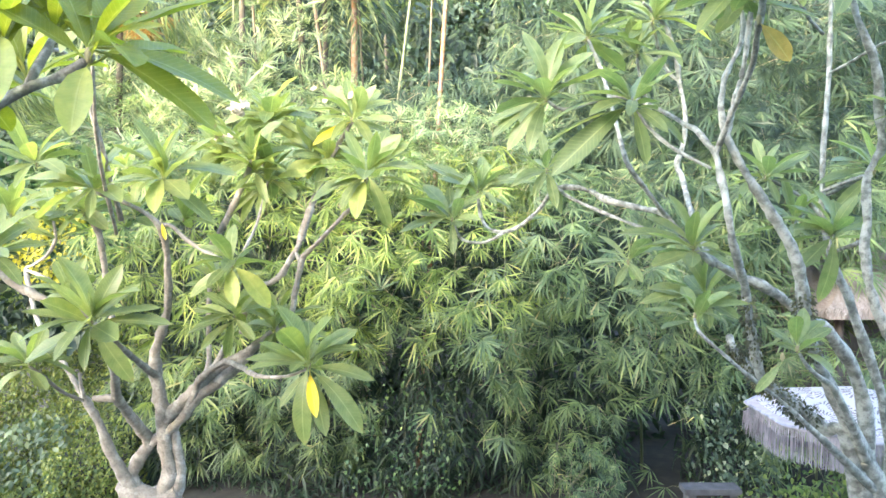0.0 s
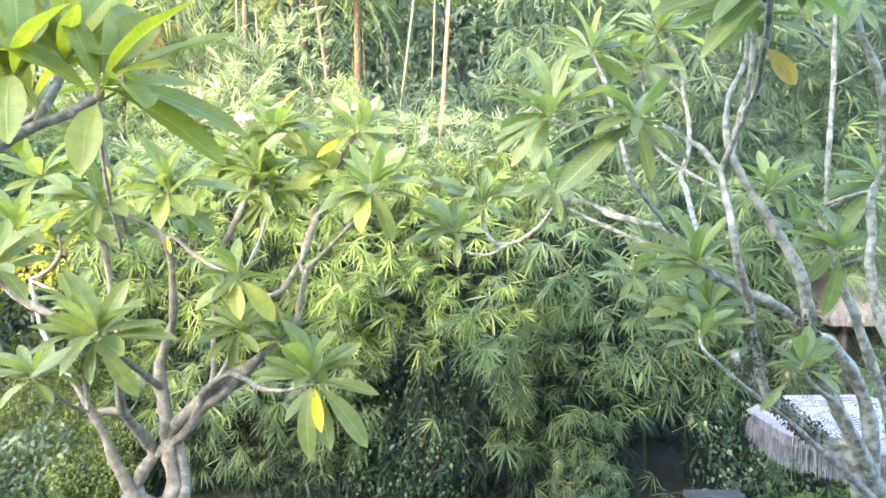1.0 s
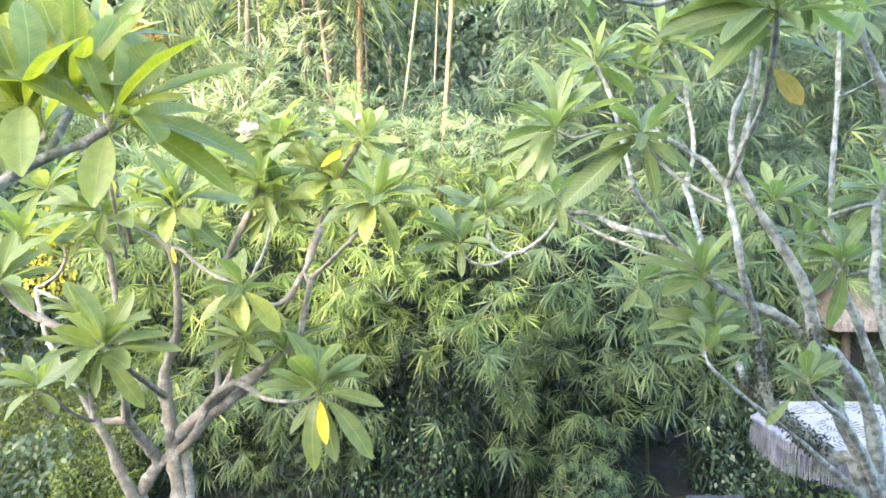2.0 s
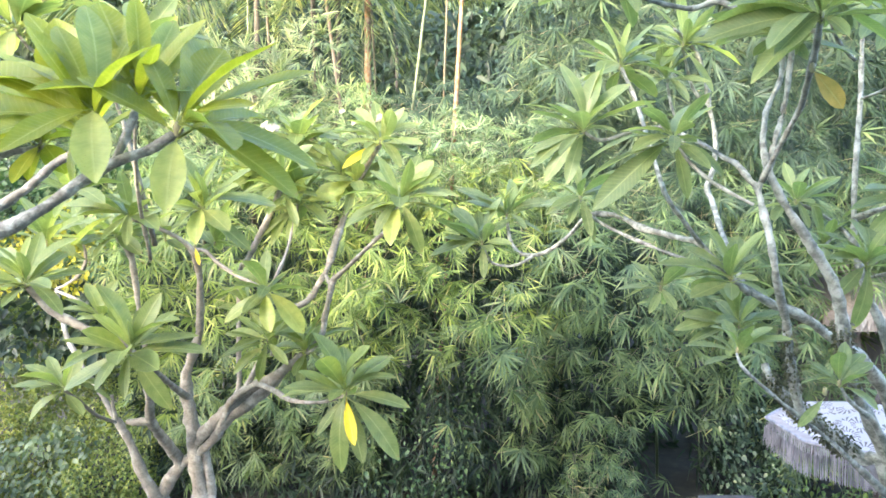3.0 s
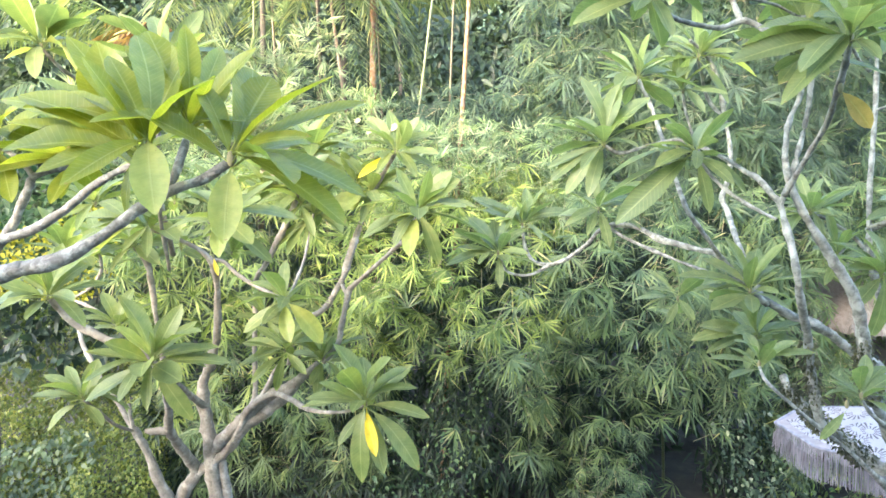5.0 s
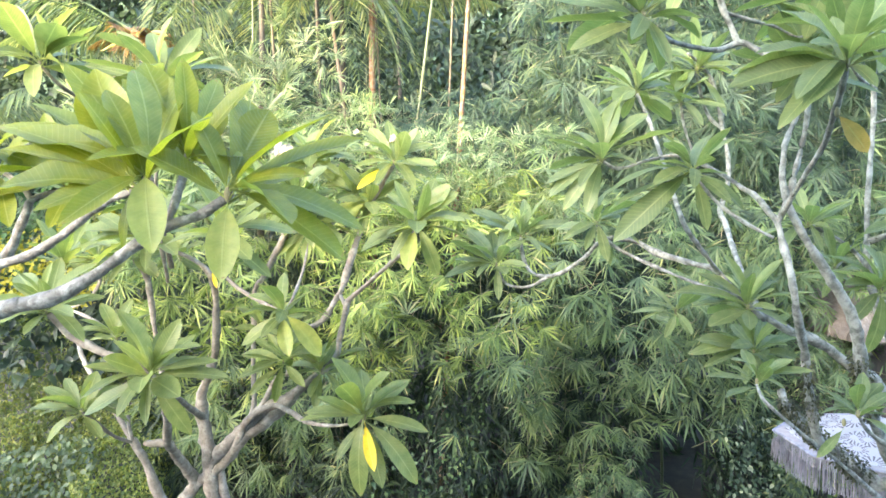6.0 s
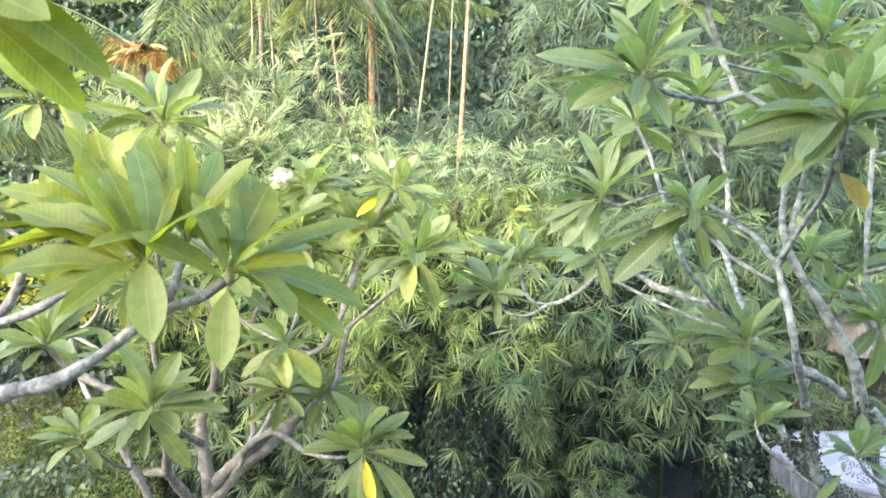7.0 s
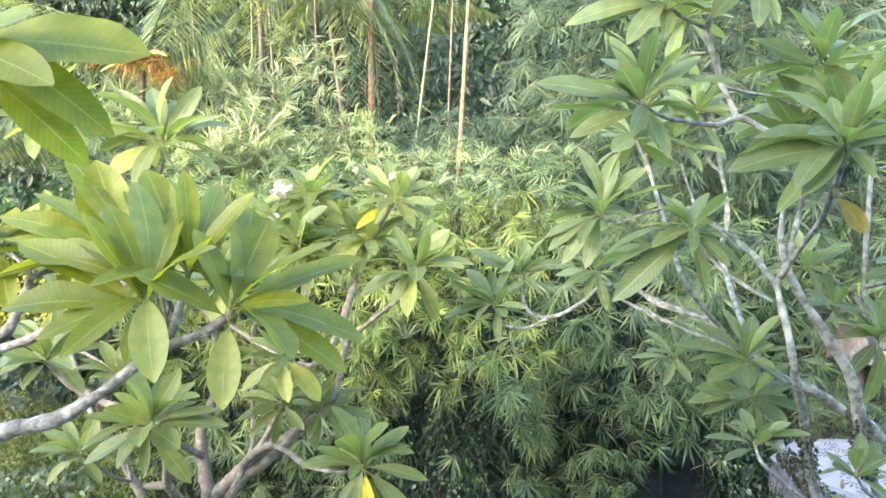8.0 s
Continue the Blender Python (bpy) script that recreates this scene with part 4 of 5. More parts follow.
    limb(tree, bark, [(1.36, 3.38, 4.59, 0.015), (1.35, 3.25, 4.69, 0.014), (1.34, 3.10, 4.80, 0.012), (1.32, 2.95, 4.89, 0.013), (1.27, 2.80, 4.98, 0.014), (1.24, 2.70, 5.06, 0.015), (1.20, 2.60, 5.12, 0.014), (1.19, 2.57, 5.17, 0.009)])
    limb(tree, bark, [(1.78, 3.75, 3.30, 0.030), (1.70, 3.68, 3.47, 0.029), (1.63, 3.60, 3.67, 0.027), (1.55, 3.50, 3.88, 0.024), (1.44, 3.35, 4.04, 0.022), (1.36, 3.24, 4.18, 0.020), (1.36, 3.30, 4.33, 0.019), (1.36, 3.38, 4.46, 0.018), (1.35, 3.41, 4.55, 0.017), (1.33, 3.45, 4.59, 0.015), (1.33, 3.60, 4.68, 0.014), (1.32, 3.75, 4.73, 0.012), (1.29, 3.90, 4.80, 0.012), (1.19, 4.00, 4.88, 0.011), (1.06, 4.10, 4.94, 0.009), (0.89, 4.10, 4.91, 0.009), (0.71, 4.06, 4.86, 0.012), (0.61, 4.01, 4.90, 0.011)])
    limb(tree, bark, [(1.35, 3.40, 4.54, 0.012), (1.38, 3.41, 4.62, 0.014), (1.40, 3.42, 4.67, 0.012)])
    limb(tree, bark, [(1.32, 3.38, 4.47, 0.009), (1.22, 3.42, 4.53, 0.009), (1.12, 3.48, 4.61, 0.009), (1.04, 3.54, 4.71, 0.009), (0.99, 3.57, 4.81, 0.009)])
    limb(tree, bark, [(2.85, 4.55, 1.60, 0.074), (2.88, 4.60, 2.90, 0.05), (2.52, 4.40, 3.46, 0.038), (2.37, 4.35, 3.54, 0.035), (2.23, 4.30, 3.64, 0.033), (2.09, 4.25, 3.74, 0.031), (1.96, 4.20, 3.81, 0.029), (1.83, 4.20, 3.86, 0.026), (1.72, 4.20, 3.92, 0.022), (1.65, 4.25, 3.99, 0.018), (1.65, 4.35, 4.10, 0.019), (1.68, 4.60, 4.23, 0.020), (1.71, 4.80, 4.36, 0.019), (1.74, 5.00, 4.51, 0.022), (1.72, 5.05, 4.61, 0.022), (1.77, 5.05, 4.79, 0.017), (1.77, 5.05, 5.00, 0.017), (1.73, 5.05, 5.19, 0.017), (1.72, 5.10, 5.38, 0.017), (1.65, 5.10, 5.59, 0.015), (1.52, 5.00, 5.69, 0.013), (1.41, 4.90, 5.73, 0.011)])
    limb(tree, bark, [(1.73, 5.05, 5.21, 0.013), (1.66, 5.10, 5.29, 0.013), (1.61, 5.13, 5.41, 0.012), (1.57, 5.10, 5.53, 0.010), (1.50, 5.00, 5.63, 0.010)])
    limb(tree, bark, [(1.53, 5.00, 4.92, 0.012), (1.49, 5.00, 5.04, 0.010), (1.43, 5.00, 5.21, 0.010), (1.40, 5.00, 5.37, 0.008)])
    limb(tree, bark, [(1.67, 4.20, 3.93, 0.019), (1.51, 4.15, 4.06, 0.018), (1.40, 4.10, 4.16, 0.016), (1.31, 4.10, 4.25, 0.018), (1.18, 4.25, 4.29, 0.018), (1.04, 4.40, 4.34, 0.019), (0.96, 4.50, 4.40, 0.018), (0.88, 4.55, 4.42, 0.018), (0.79, 4.60, 4.42, 0.017), (0.73, 4.70, 4.38, 0.014), (0.69, 4.90, 4.28, 0.016), (0.58, 5.10, 4.16, 0.015), (0.47, 5.20, 4.11, 0.014), (0.35, 5.25, 4.13, 0.014), (0.29, 5.30, 4.24, 0.014), (0.27, 5.34, 4.40, 0.012)])
    limb(tree, bark, [(1.46, 4.12, 4.09, 0.010), (1.26, 4.20, 4.15, 0.010), (1.09, 4.30, 4.22, 0.011), (0.90, 4.40, 4.31, 0.012), (0.79, 4.50, 4.38, 0.012), (0.72, 4.50, 4.46, 0.012), (0.68, 4.50, 4.52, 0.010)])
    limb(tree, bark, [(0.47, 5.20, 4.11, 0.012), (0.32, 5.20, 4.03, 0.012), (0.15, 5.20, 4.05, 0.012), (0.07, 5.20, 4.18, 0.012)])
    limb(tree, bark, [(1.33, 4.08, 4.23, 0.013), (1.19, 3.95, 4.36, 0.013), (1.05, 3.85, 4.50, 0.013), (1.02, 3.90, 4.61, 0.013), (1.04, 4.20, 4.85, 0.013), (1.04, 4.50, 5.15, 0.013), (1.00, 4.56, 5.29, 0.014), (0.96, 4.58, 5.39, 0.012)])
    limb(tree, bark, [(2.62, 3.95, 2.0, 0.10), (2.31, 3.85, 2.94, 0.038), (2.21, 3.90, 3.00, 0.039), (2.04, 3.95, 3.14, 0.039), (1.90, 4.00, 3.25, 0.036), (1.80, 4.03, 3.35, 0.032), (1.74, 4.05, 3.44, 0.027), (1.73, 4.10, 3.51, 0.019)])
    limb(tree, bark, [(2.55, 3.90, 2.60, 0.03), (1.83, 3.50, 3.21, 0.013), (1.58, 3.40, 3.40, 0.010), (1.37, 3.30, 3.56, 0.009), (1.25, 3.30, 3.67, 0.008), (1.26, 3.40, 3.72, 0.007)])
    limb(tree, bark, [(2.51, 3.90, 2.70, 0.03), (2.11, 3.60, 3.27, 0.017), (1.95, 3.50, 3.40, 0.014), (1.85, 3.45, 3.48, 0.009), (1.78, 3.40, 3.57, 0.007)])
    limb(tree, bark, [(3.10, 4.75, 0.00, 0.089), (3.10, 4.75, 1.60, 0.074), (3.20, 4.80, 2.60, 0.05), (2.86, 4.75, 3.58, 0.031), (2.75, 4.75, 3.82, 0.030), (2.66, 4.72, 4.06, 0.027), (2.61, 4.70, 4.22, 0.026), (2.60, 4.70, 4.38, 0.023), (2.61, 4.72, 4.65, 0.017), (2.64, 4.75, 4.97, 0.017), (2.65, 4.75, 5.24, 0.017), (2.65, 4.75, 5.55, 0.016), (2.65, 4.75, 5.86, 0.014)])
    limb(tree, bark, [(2.19, 3.75, 5.49, 0.016), (2.23, 3.75, 5.32, 0.017), (2.27, 3.74, 5.21, 0.019), (2.33, 3.76, 5.11, 0.021), (2.39, 3.80, 4.99, 0.026), (2.43, 3.84, 4.81, 0.028), (2.47, 3.86, 4.64, 0.026), (2.44, 3.88, 4.55, 0.021), (2.40, 3.88, 4.46, 0.021), (2.39, 3.87, 4.34, 0.022), (2.40, 3.87, 4.21, 0.024), (2.39, 3.87, 4.08, 0.029), (2.41, 3.87, 3.92, 0.026), (2.45, 3.87, 3.76, 0.027), (2.56, 3.90, 3.56, 0.031), (2.95, 3.95, 3.0, 0.05), (2.78, 4.0, 2.0, 0.07)])
    limb(tree, bark, [(2.60, 4.70, 4.40, 0.016), (2.63, 4.50, 4.45, 0.013), (2.52, 4.10, 4.47, 0.014), (2.42, 3.90, 4.46, 0.013)])
    limb(tree, bark, [(2.47, 3.86, 4.63, 0.018), (2.51, 3.80, 4.66, 0.015), (2.60, 3.70, 4.76, 0.012)])
    limb(tree, bark, [(2.65, 4.75, 5.21, 0.009), (2.63, 4.50, 5.22, 0.009), (2.65, 4.30, 5.26, 0.009), (2.66, 4.10, 5.28, 0.008)])
    limb(tree, bark, [(2.60, 4.75, 5.48, 0.013), (2.38, 4.50, 5.50, 0.012), (2.20, 4.30, 5.57, 0.011), (2.12, 4.20, 5.67, 0.010)])
    limb(tree, bark, [(2.38, 3.87, 4.09, 0.014), (2.51, 4.20, 4.05, 0.013), (2.59, 4.50, 4.00, 0.010)])
    limb(tree, bark, [(2.73, 4.90, 4.19, 0.016), (2.73, 5.00, 4.27, 0.017), (2.68, 5.10, 4.36, 0.015), (2.53, 5.10, 4.45, 0.013), (2.34, 5.00, 4.51, 0.010)])
    limb(tree, bark, [(2.71, 4.90, 4.38, 0.018), (2.71, 4.80, 4.39, 0.017), (2.76, 4.70, 4.44, 0.016), (2.88, 4.60, 4.51, 0.014)])
    limb(tree, bark, [(2.68, 5.10, 4.37, 0.010), (2.67, 5.10, 4.24, 0.010), (2.61, 5.10, 4.17, 0.010)])
    limb(tree, bark, [(1.21, 2.62, 5.11, 0.010), (1.17, 2.70, 5.17, 0.011), (1.12, 2.80, 5.23, 0.014), (1.03, 2.87, 5.26, 0.013), (0.94, 2.91, 5.32, 0.015), (0.83, 2.91, 5.29, 0.013), (0.66, 2.85, 5.30, 0.011), (0.53, 2.70, 5.30, 0.009), (0.40, 2.50, 5.31, 0.007)])
    limb(tree, bark, [(0.92, 2.91, 5.32, 0.013), (0.90, 2.92, 5.38, 0.013), (0.86, 2.92, 5.46, 0.013), (0.83, 2.93, 5.57, 0.013), (0.80, 2.94, 5.68, 0.013), (0.82, 2.94, 5.76, 0.013), (0.91, 2.95, 5.83, 0.012), (0.96, 2.95, 5.92, 0.010)])
    limb(tree, bark, [(0.80, 2.94, 5.70, 0.011), (0.74, 2.90, 5.71, 0.009), (0.67, 2.85, 5.72, 0.008), (0.59, 2.80, 5.75, 0.006)])
    limb(tree, bark, [(0.87, 2.92, 5.45, 0.008), (1.01, 3.00, 5.44, 0.008), (1.16, 3.10, 5.44, 0.007), (1.35, 3.20, 5.42, 0.006), (1.43, 3.20, 5.59, 0.006)])
    rosette(tree, (0.60, 4.01, 4.91), 0.38, 9, [(180, 69, 0.40), (0, 76, 0.35), (180, 25, 0.41), (155, 23, 0.36), (180, -22, 0.36), (180, -32, 0.37), (180, -51, 0.36), (-132, -60, 0.35), (0, 20, 0.45), (0, 45, 0.38), (-59, 34, 0.31), (128, 41, 0.29), (-63, -7, 0.29), (0, 71, 0.41)])
    rosette(tree, (0.98, 3.57, 4.81), 0.33, 8, [(-141, 24, 0.30), (53, 39, 0.33), (-83, 13, 0.21), (-58, -31, 0.27), (180, -15, 0.48), (180, -22, 0.48), (180, -43, 0.57), (-160, 2, 0.33), (0, -37, 0.34), (0, -76, 0.33), (-72, -4, 0.25), (-154, -17, 0.29)])
    rosette(tree, (0.95, 4.58, 5.40), 0.38, 9, [(-153, 23, 0.35), (119, 46, 0.35), (-109, 25, 0.26), (48, 39, 0.42), (180, 12, 0.29), (-128, -20, 0.37), (-32, -28, 0.29), (0, -9, 0.44), (-82, 51, 0.29), (0, 26, 0.34), (-147, -29, 0.41), (31, 14, 0.34)])
    rosette(tree, (0.27, 5.34, 4.41), 0.36, 9, [(-119, 43, 0.30), (72, 67, 0.34), (-78, 49, 0.27), (43, 18, 0.35), (0, 9, 0.44), (0, 24, 0.37), (180, 30, 0.33), (180, 28, 0.45), (-61, -24, 0.28), (133, 42, 0.28)])
    rosette(tree, (0.07, 5.20, 4.20), 0.36, 9, [(180, -16, 0.42), (180, 8, 0.32), (-87, -63, 0.28), (152, 45, 0.36), (-35, 2, 0.26), (-122, -14, 0.31), (-74, 40, 0.28), (180, 29, 0.41)])
    rosette(tree, (0.68, 4.50, 4.53), 0.34, 10, [(-72, -60, 0.29), (-137, -12, 0.32), (-155, -24, 0.29), (49, 9, 0.33), (-123, -42, 0.26), (35, 14, 0.35), (0, -72, 0.31)])
    rosette(tree, (1.19, 2.57, 5.16), 0.34, 11, [(180, -45, 0.36), (180, -9, 0.45), (180, -3, 0.41), (180, 8, 0.35), (-143, 6, 0.30), (41, 22, 0.41), (-94, -29, 0.24), (-145, -33, 0.37), (-146, -26, 0.38), (29, 11, 0.36), (-66, 35, 0.23), (80, 57, 0.29)])
    rosette(tree, (1.21, 2.66, 4.99), 0.14, 0, [(0, -50, 0.20)], up=(-0.1, -1, 0.15), yellow=[0])
    rosette(tree, (0.39, 2.47, 5.31), 0.34, 9, [(180, 13, 0.40), (180, 1, 0.36), (180, -20, 0.28), (115, 40, 0.32), (0, 42, 0.28), (48, 26, 0.36), (-74, -52, 0.27), (-114, -29, 0.29), (-147, 9, 0.32), (66, 48, 0.30), (-64, 2, 0.25), (180, 62, 0.26), (-120, 17, 0.29), (-48, -8, 0.23)])
    rosette(tree, (0.58, 2.80, 5.75), 0.34, 13, [(180, -13, 0.31), (-139, -37, 0.35), (-109, -37, 0.28), (180, -9, 0.42), (-144, -5, 0.29), (-75, -19, 0.27)])
    rosette(tree, (0.97, 2.95, 5.93), 0.36, 17, [(-138, -35, 0.37), (-79, -48, 0.32), (-40, -30, 0.25), (-104, -47, 0.37)])
    rosette(tree, (1.43, 3.20, 5.60), 0.38, 15, [(-143, 35, 0.34), (105, 25, 0.29), (-51, 49, 0.25), (0, 39, 0.39), (-134, -47, 0.34), (-92, -40, 0.33), (-32, 8, 0.25), (180, 26, 0.33)])
    rosette(tree, (1.39, 2.90, 5.31), 0.36, 13, [(-134, 32, 0.32), (-138, -18, 0.39), (-76, 31, 0.21), (107, 29, 0.28), (-94, -45, 0.26), (38, 8, 0.42)])
    rosette(tree, (1.41, 3.30, 5.27), 0.36, 13, [(-149, 37, 0.34), (-154, -8, 0.39), (-98, 37, 0.24), (-93, -14, 0.28), (-127, -33, 0.30), (121, 32, 0.29)])
    rosette(tree, (1.38, 4.90, 6.30), 0.40, 15, [(-151, -19, 0.40), (-137, -57, 0.42), (0, -49, 0.31)])
    rosette(tree, (1.51, 5.00, 5.64), 0.38, 15, [(-149, 14, 0.36), (-134, -31, 0.39), (-41, -7, 0.25), (53, 48, 0.43), (0, -20, 0.45), (0, -55, 0.39)], pale=[4])
    rosette(tree, (1.70, 4.40, 3.69), 0.40, 13, [(180, -20, 0.35), (180, 9, 0.38), (180, 29, 0.33), (-122, -21, 0.36), (-104, -34, 0.26), (36, 8, 0.44), (-57, -19, 0.25), (103, 32, 0.28), (180, -6, 0.43), (51, 35, 0.33)])
    rosette(tree, (1.45, 3.95, 4.05), 0.36, 11, [(180, 10, 0.44), (180, -4, 0.34), (-152, -12, 0.33), (-81, 8, 0.27), (-67, 34, 0.23), (90, 35, 0.29), (-107, 49, 0.30), (-52, -15, 0.24), (-153, 15, 0.38)])
    rosette(tree, (1.27, 3.42, 3.73), 0.26, 6, [(-144, 28, 0.27), (-145, -2, 0.27), (-91, 41, 0.20), (-72, -1, 0.18), (-79, 51, 0.20)])
    rosette(tree, (1.78, 3.40, 3.57), 0.24, 6, [(-120, 50, 0.24), (125, 22, 0.16), (180, -3, 0.19), (33, 26, 0.26), (-51, 11, 0.14), (39, 14, 0.26)])
    rosette(tree, (1.68, 3.35, 3.54), 0.20, 0, [(180, -49, 0.20)])
    rosette(tree, (1.61, 3.75, 5.37), 0.36, 14, [(-148, 5, 0.36), (-78, -9, 0.25), (-137, -31, 0.34), (-87, -32, 0.30)])
    rosette(tree, (1.57, 3.50, 5.46), 0.36, 15, [(-141, -16, 0.38), (-90, -29, 0.28)])
    rosette(tree, (2.35, 5.00, 4.51), 0.36, 13, [(-149, 5, 0.38), (35, 18, 0.40), (-27, -12, 0.24), (-137, -19, 0.39), (-78, -56, 0.26)])
    rosette(tree, (2.61, 5.10, 4.17), 0.34, 12, [(-145, 7, 0.36), (-82, -19, 0.23), (-141, -45, 0.29)])
    rosette(tree, (1.25, 4.60, 3.92), 0.34, 10, [(-142, 11, 0.33), (44, 9, 0.33), (-126, -29, 0.26), (-82, -27, 0.26)])
    rosette(tree, (2.89, 4.60, 4.53), 0.40, 19, [(-154, 5, 0.45), (180, -44, 0.37)])
    rosette(tree, (2.65, 4.75, 5.88), 0.40, 10, [(-146, -2, 0.43), (-138, -32, 0.45)])
    rosette(tree, (2.45, 4.30, 4.10), 0.36, 13, [(-151, 7, 0.40), (-151, -31, 0.38), (-142, 26, 0.35), (180, -80, 0.44)])
    rosette(tree, (1.40, 5.00, 5.39), 0.36, 11, [(-145, -28, 0.36), (-65, -44, 0.30), (-134, 21, 0.29)])
    rosette(tree, (2.60, 3.70, 4.76), 0.38, 12, [(-149, 3, 0.42), (-145, -16, 0.44)])
    rosette(tree, (2.12, 4.20, 5.68), 0.36, 10, [(-135, -33, 0.38), (-83, -37, 0.30), (-101, -55, 0.31)])
    rosette(tree, (2.18, 3.75, 5.50), 0.36, 10, [(-140, -26, 0.39), (-95, -41, 0.32), (-131, -45, 0.35)])
    creeper(tree, [(1.58, 3.55, 3.81, 0.034), (1.63, 3.60, 3.67, 0.036), (1.69, 3.66, 3.50, 0.040)], 41, 420)
    creeper(tree, [(1.74, 4.05, 3.44, 0.040), (1.90, 4.00, 3.25, 0.055), (2.13, 3.92, 3.06, 0.060)], 42, 1300)
    creeper(tree, [(2.00, 3.66, 3.50, 0.050), (1.94, 3.62, 3.65, 0.050), (1.89, 3.58, 3.83, 0.045)], 43, 600)


tree_near()
tree_left()
tree_right()


# ---- bamboo ----
def bamboo_clump(label, x0, x1, z0, z1, front, seed, density, mat, culms=5, depth=0.5, slope=0.0, crown=1.2, under=0.32, relief=0.75, upper=None, gaps=(), singles=0, thin=(0.0, 0.0), **kw):
    """A clump whose sprays hang in a lumpy front from z0 to z1; above crown metres under the top the front leans back."""
    rng = np.random.default_rng(seed)
    clump = thing("bamboo_clump", ((x0 + x1) / 2, front + 1.0, 0), label, "bamboo", "bamboo clumps of the tall hedge")
    area = (x1 - x0) * (z1 - z0)
    n = int(area * density)
    x, z = rng.uniform(x0, x1, n), rng.uniform(z0, z1, n)
    keep = np.ones(n, dtype=bool)
    for gx, half, top in gaps:
        keep &= ~((np.abs(x - gx) < half * (1 + 0.6 * np.sin(z * 5 + gx))) & (z < top))
    keep &= (z > thin[0]) | (rng.uniform(0, 1, n) > thin[1] * np.clip((thin[0] - z) * 1.2, 0, 1))
    x, z = x[keep], z[keep]
    n = len(x)
    rel = lumps(x, z, seed * 3.1)
    over = np.clip(z - (z1 - crown), 0, None)
    edge = np.clip(np.abs(x - (x0 + x1) / 2) / ((x1 - x0) / 2) - 0.7, 0, None)
    y = front + relief * rel + slope * (z - z0) * 0.3 + under * np.clip(3.4 - z, 0, None) + 0.55 * over ** 1.5 + edge * 1.2 + np.where(rng.uniform(0, 1, n) < 0.5, rng.exponential(0.14, n), 0.35 + rng.exponential(depth, n))
    z = z + 0.25 * lumps(x, x * 0 + seed, seed) * (z > z1 - crown)
    p = np.stack([x, y, z], axis=1)
    outward = np.stack([rng.normal(0, 0.5, n) + np.sign(x - (x0 + x1) / 2) * edge * 2, -np.ones(n), 0.25 + over * 0.6], axis=1)
    outward = unit(outward)
    order = np.argsort(np.where(z > 1.0, y, y + 9))
    single = np.zeros(n, dtype=bool)
    single[order[:singles]] = True
    # upper gives the top sprays another leaf colour, painting sun or shade there.
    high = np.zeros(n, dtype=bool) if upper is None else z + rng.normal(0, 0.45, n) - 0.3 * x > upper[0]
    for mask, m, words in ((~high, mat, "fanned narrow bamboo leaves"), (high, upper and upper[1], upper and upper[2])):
        for chosen, apart in ((mask & ~single, False), (mask & single, True)):
            if not chosen.any():
                continue
            v, f, k = fans(rng, p[chosen], outward[chosen], **kw)
            if not apart:
                attach("foliage", quick_mesh("foliage", v, f, m), clump, words, "stuff")
                continue
            ends = np.concatenate([[0], np.cumsum(k)]) * 8
            for a, b in zip(ends, ends[1:]):
                faces = f[a:b] - a
                attach("spray", quick_mesh("spray", v[a:b], np.where(faces % 8 == 0, 0, faces), m), clump)
    sel = rng.choice(n, n // 2, replace=False)
    v, f = twigs(rng, p[sel], outward[sel])
    attach("stem", quick_mesh("stem", v, f, TWIG), clump, "thin tan twigs", kind="stuff")
    for i in range(culms):
        fx = rng.uniform(x0 + 0.3, x1 - 0.3)
        if any(abs(fx - gx) < half + 0.15 for gx, half, top in gaps):
            continue
        culm(clump, (fx, front + 1.3 + rng.uniform(0, 0.8), -0.1), Vector((rng.normal(0, 0.4), rng.normal(-0.2, 0.3), 0)), z1 * rng.uniform(0.75, 0.95), rng.uniform(0.018, 0.03), CULM_GREEN)
    return clump


bamboo_clump("tall bamboo clump with dense olive-green fans, shaded below", -1.6, 1.3, 0.2, 5.2, 8.75, 1, 44, BAMBOO_LEAF, size=(0.25, 0.41), width=0.042, count=(7, 11), droop=0.6, bend=0.12, crown=1.5, under=0.4, singles=300, thin=(2.2, 0.35), upper=(2.7, BAMBOO_SUN_PATCH, "bamboo leaves near the top, sun patch painted yellow-green"), gaps=((-0.62, 0.42, 2.5), (0.4, 0.28, 2.1)))
bamboo_clump("tall bamboo clump with dense olive-green fans, shaded below", 1.0, 4.2, 0.2, 5.0, 8.8, 2, 44, BAMBOO_LEAF, size=(0.25, 0.41), width=0.042, count=(7, 11), droop=0.6, bend=0.12, crown=1.5, under=0.4, singles=300, thin=(2.2, 0.4), gaps=((2.98, 0.46, 1.5), (3.8, 0.6, 1.45)))
bamboo_clump("bamboo clump behind a plumeria, upper fans painted yellow-green for sun", -5.0, -1.2, 0.2, 5.4, 9.3, 3, 44, BAMBOO_LEAF, size=(0.25, 0.41), width=0.042, count=(7, 11), droop=0.6, bend=0.12, crown=1.4, singles=300, upper=(3.0, BAMBOO_SUN_PATCH, "bamboo leaves near the top, sun patch painted yellow-green"))
bamboo_clump("straw-pale bamboo tops crossing each other, lightened for sunlight", -6.6, -2.9, 5.6, 7.5, 10.9, 4, 42, BAMBOO_STRAW, under=0.0, droop=-0.4, size=(0.3, 0.5), width=0.035, spread=1.3, crown=1.6)
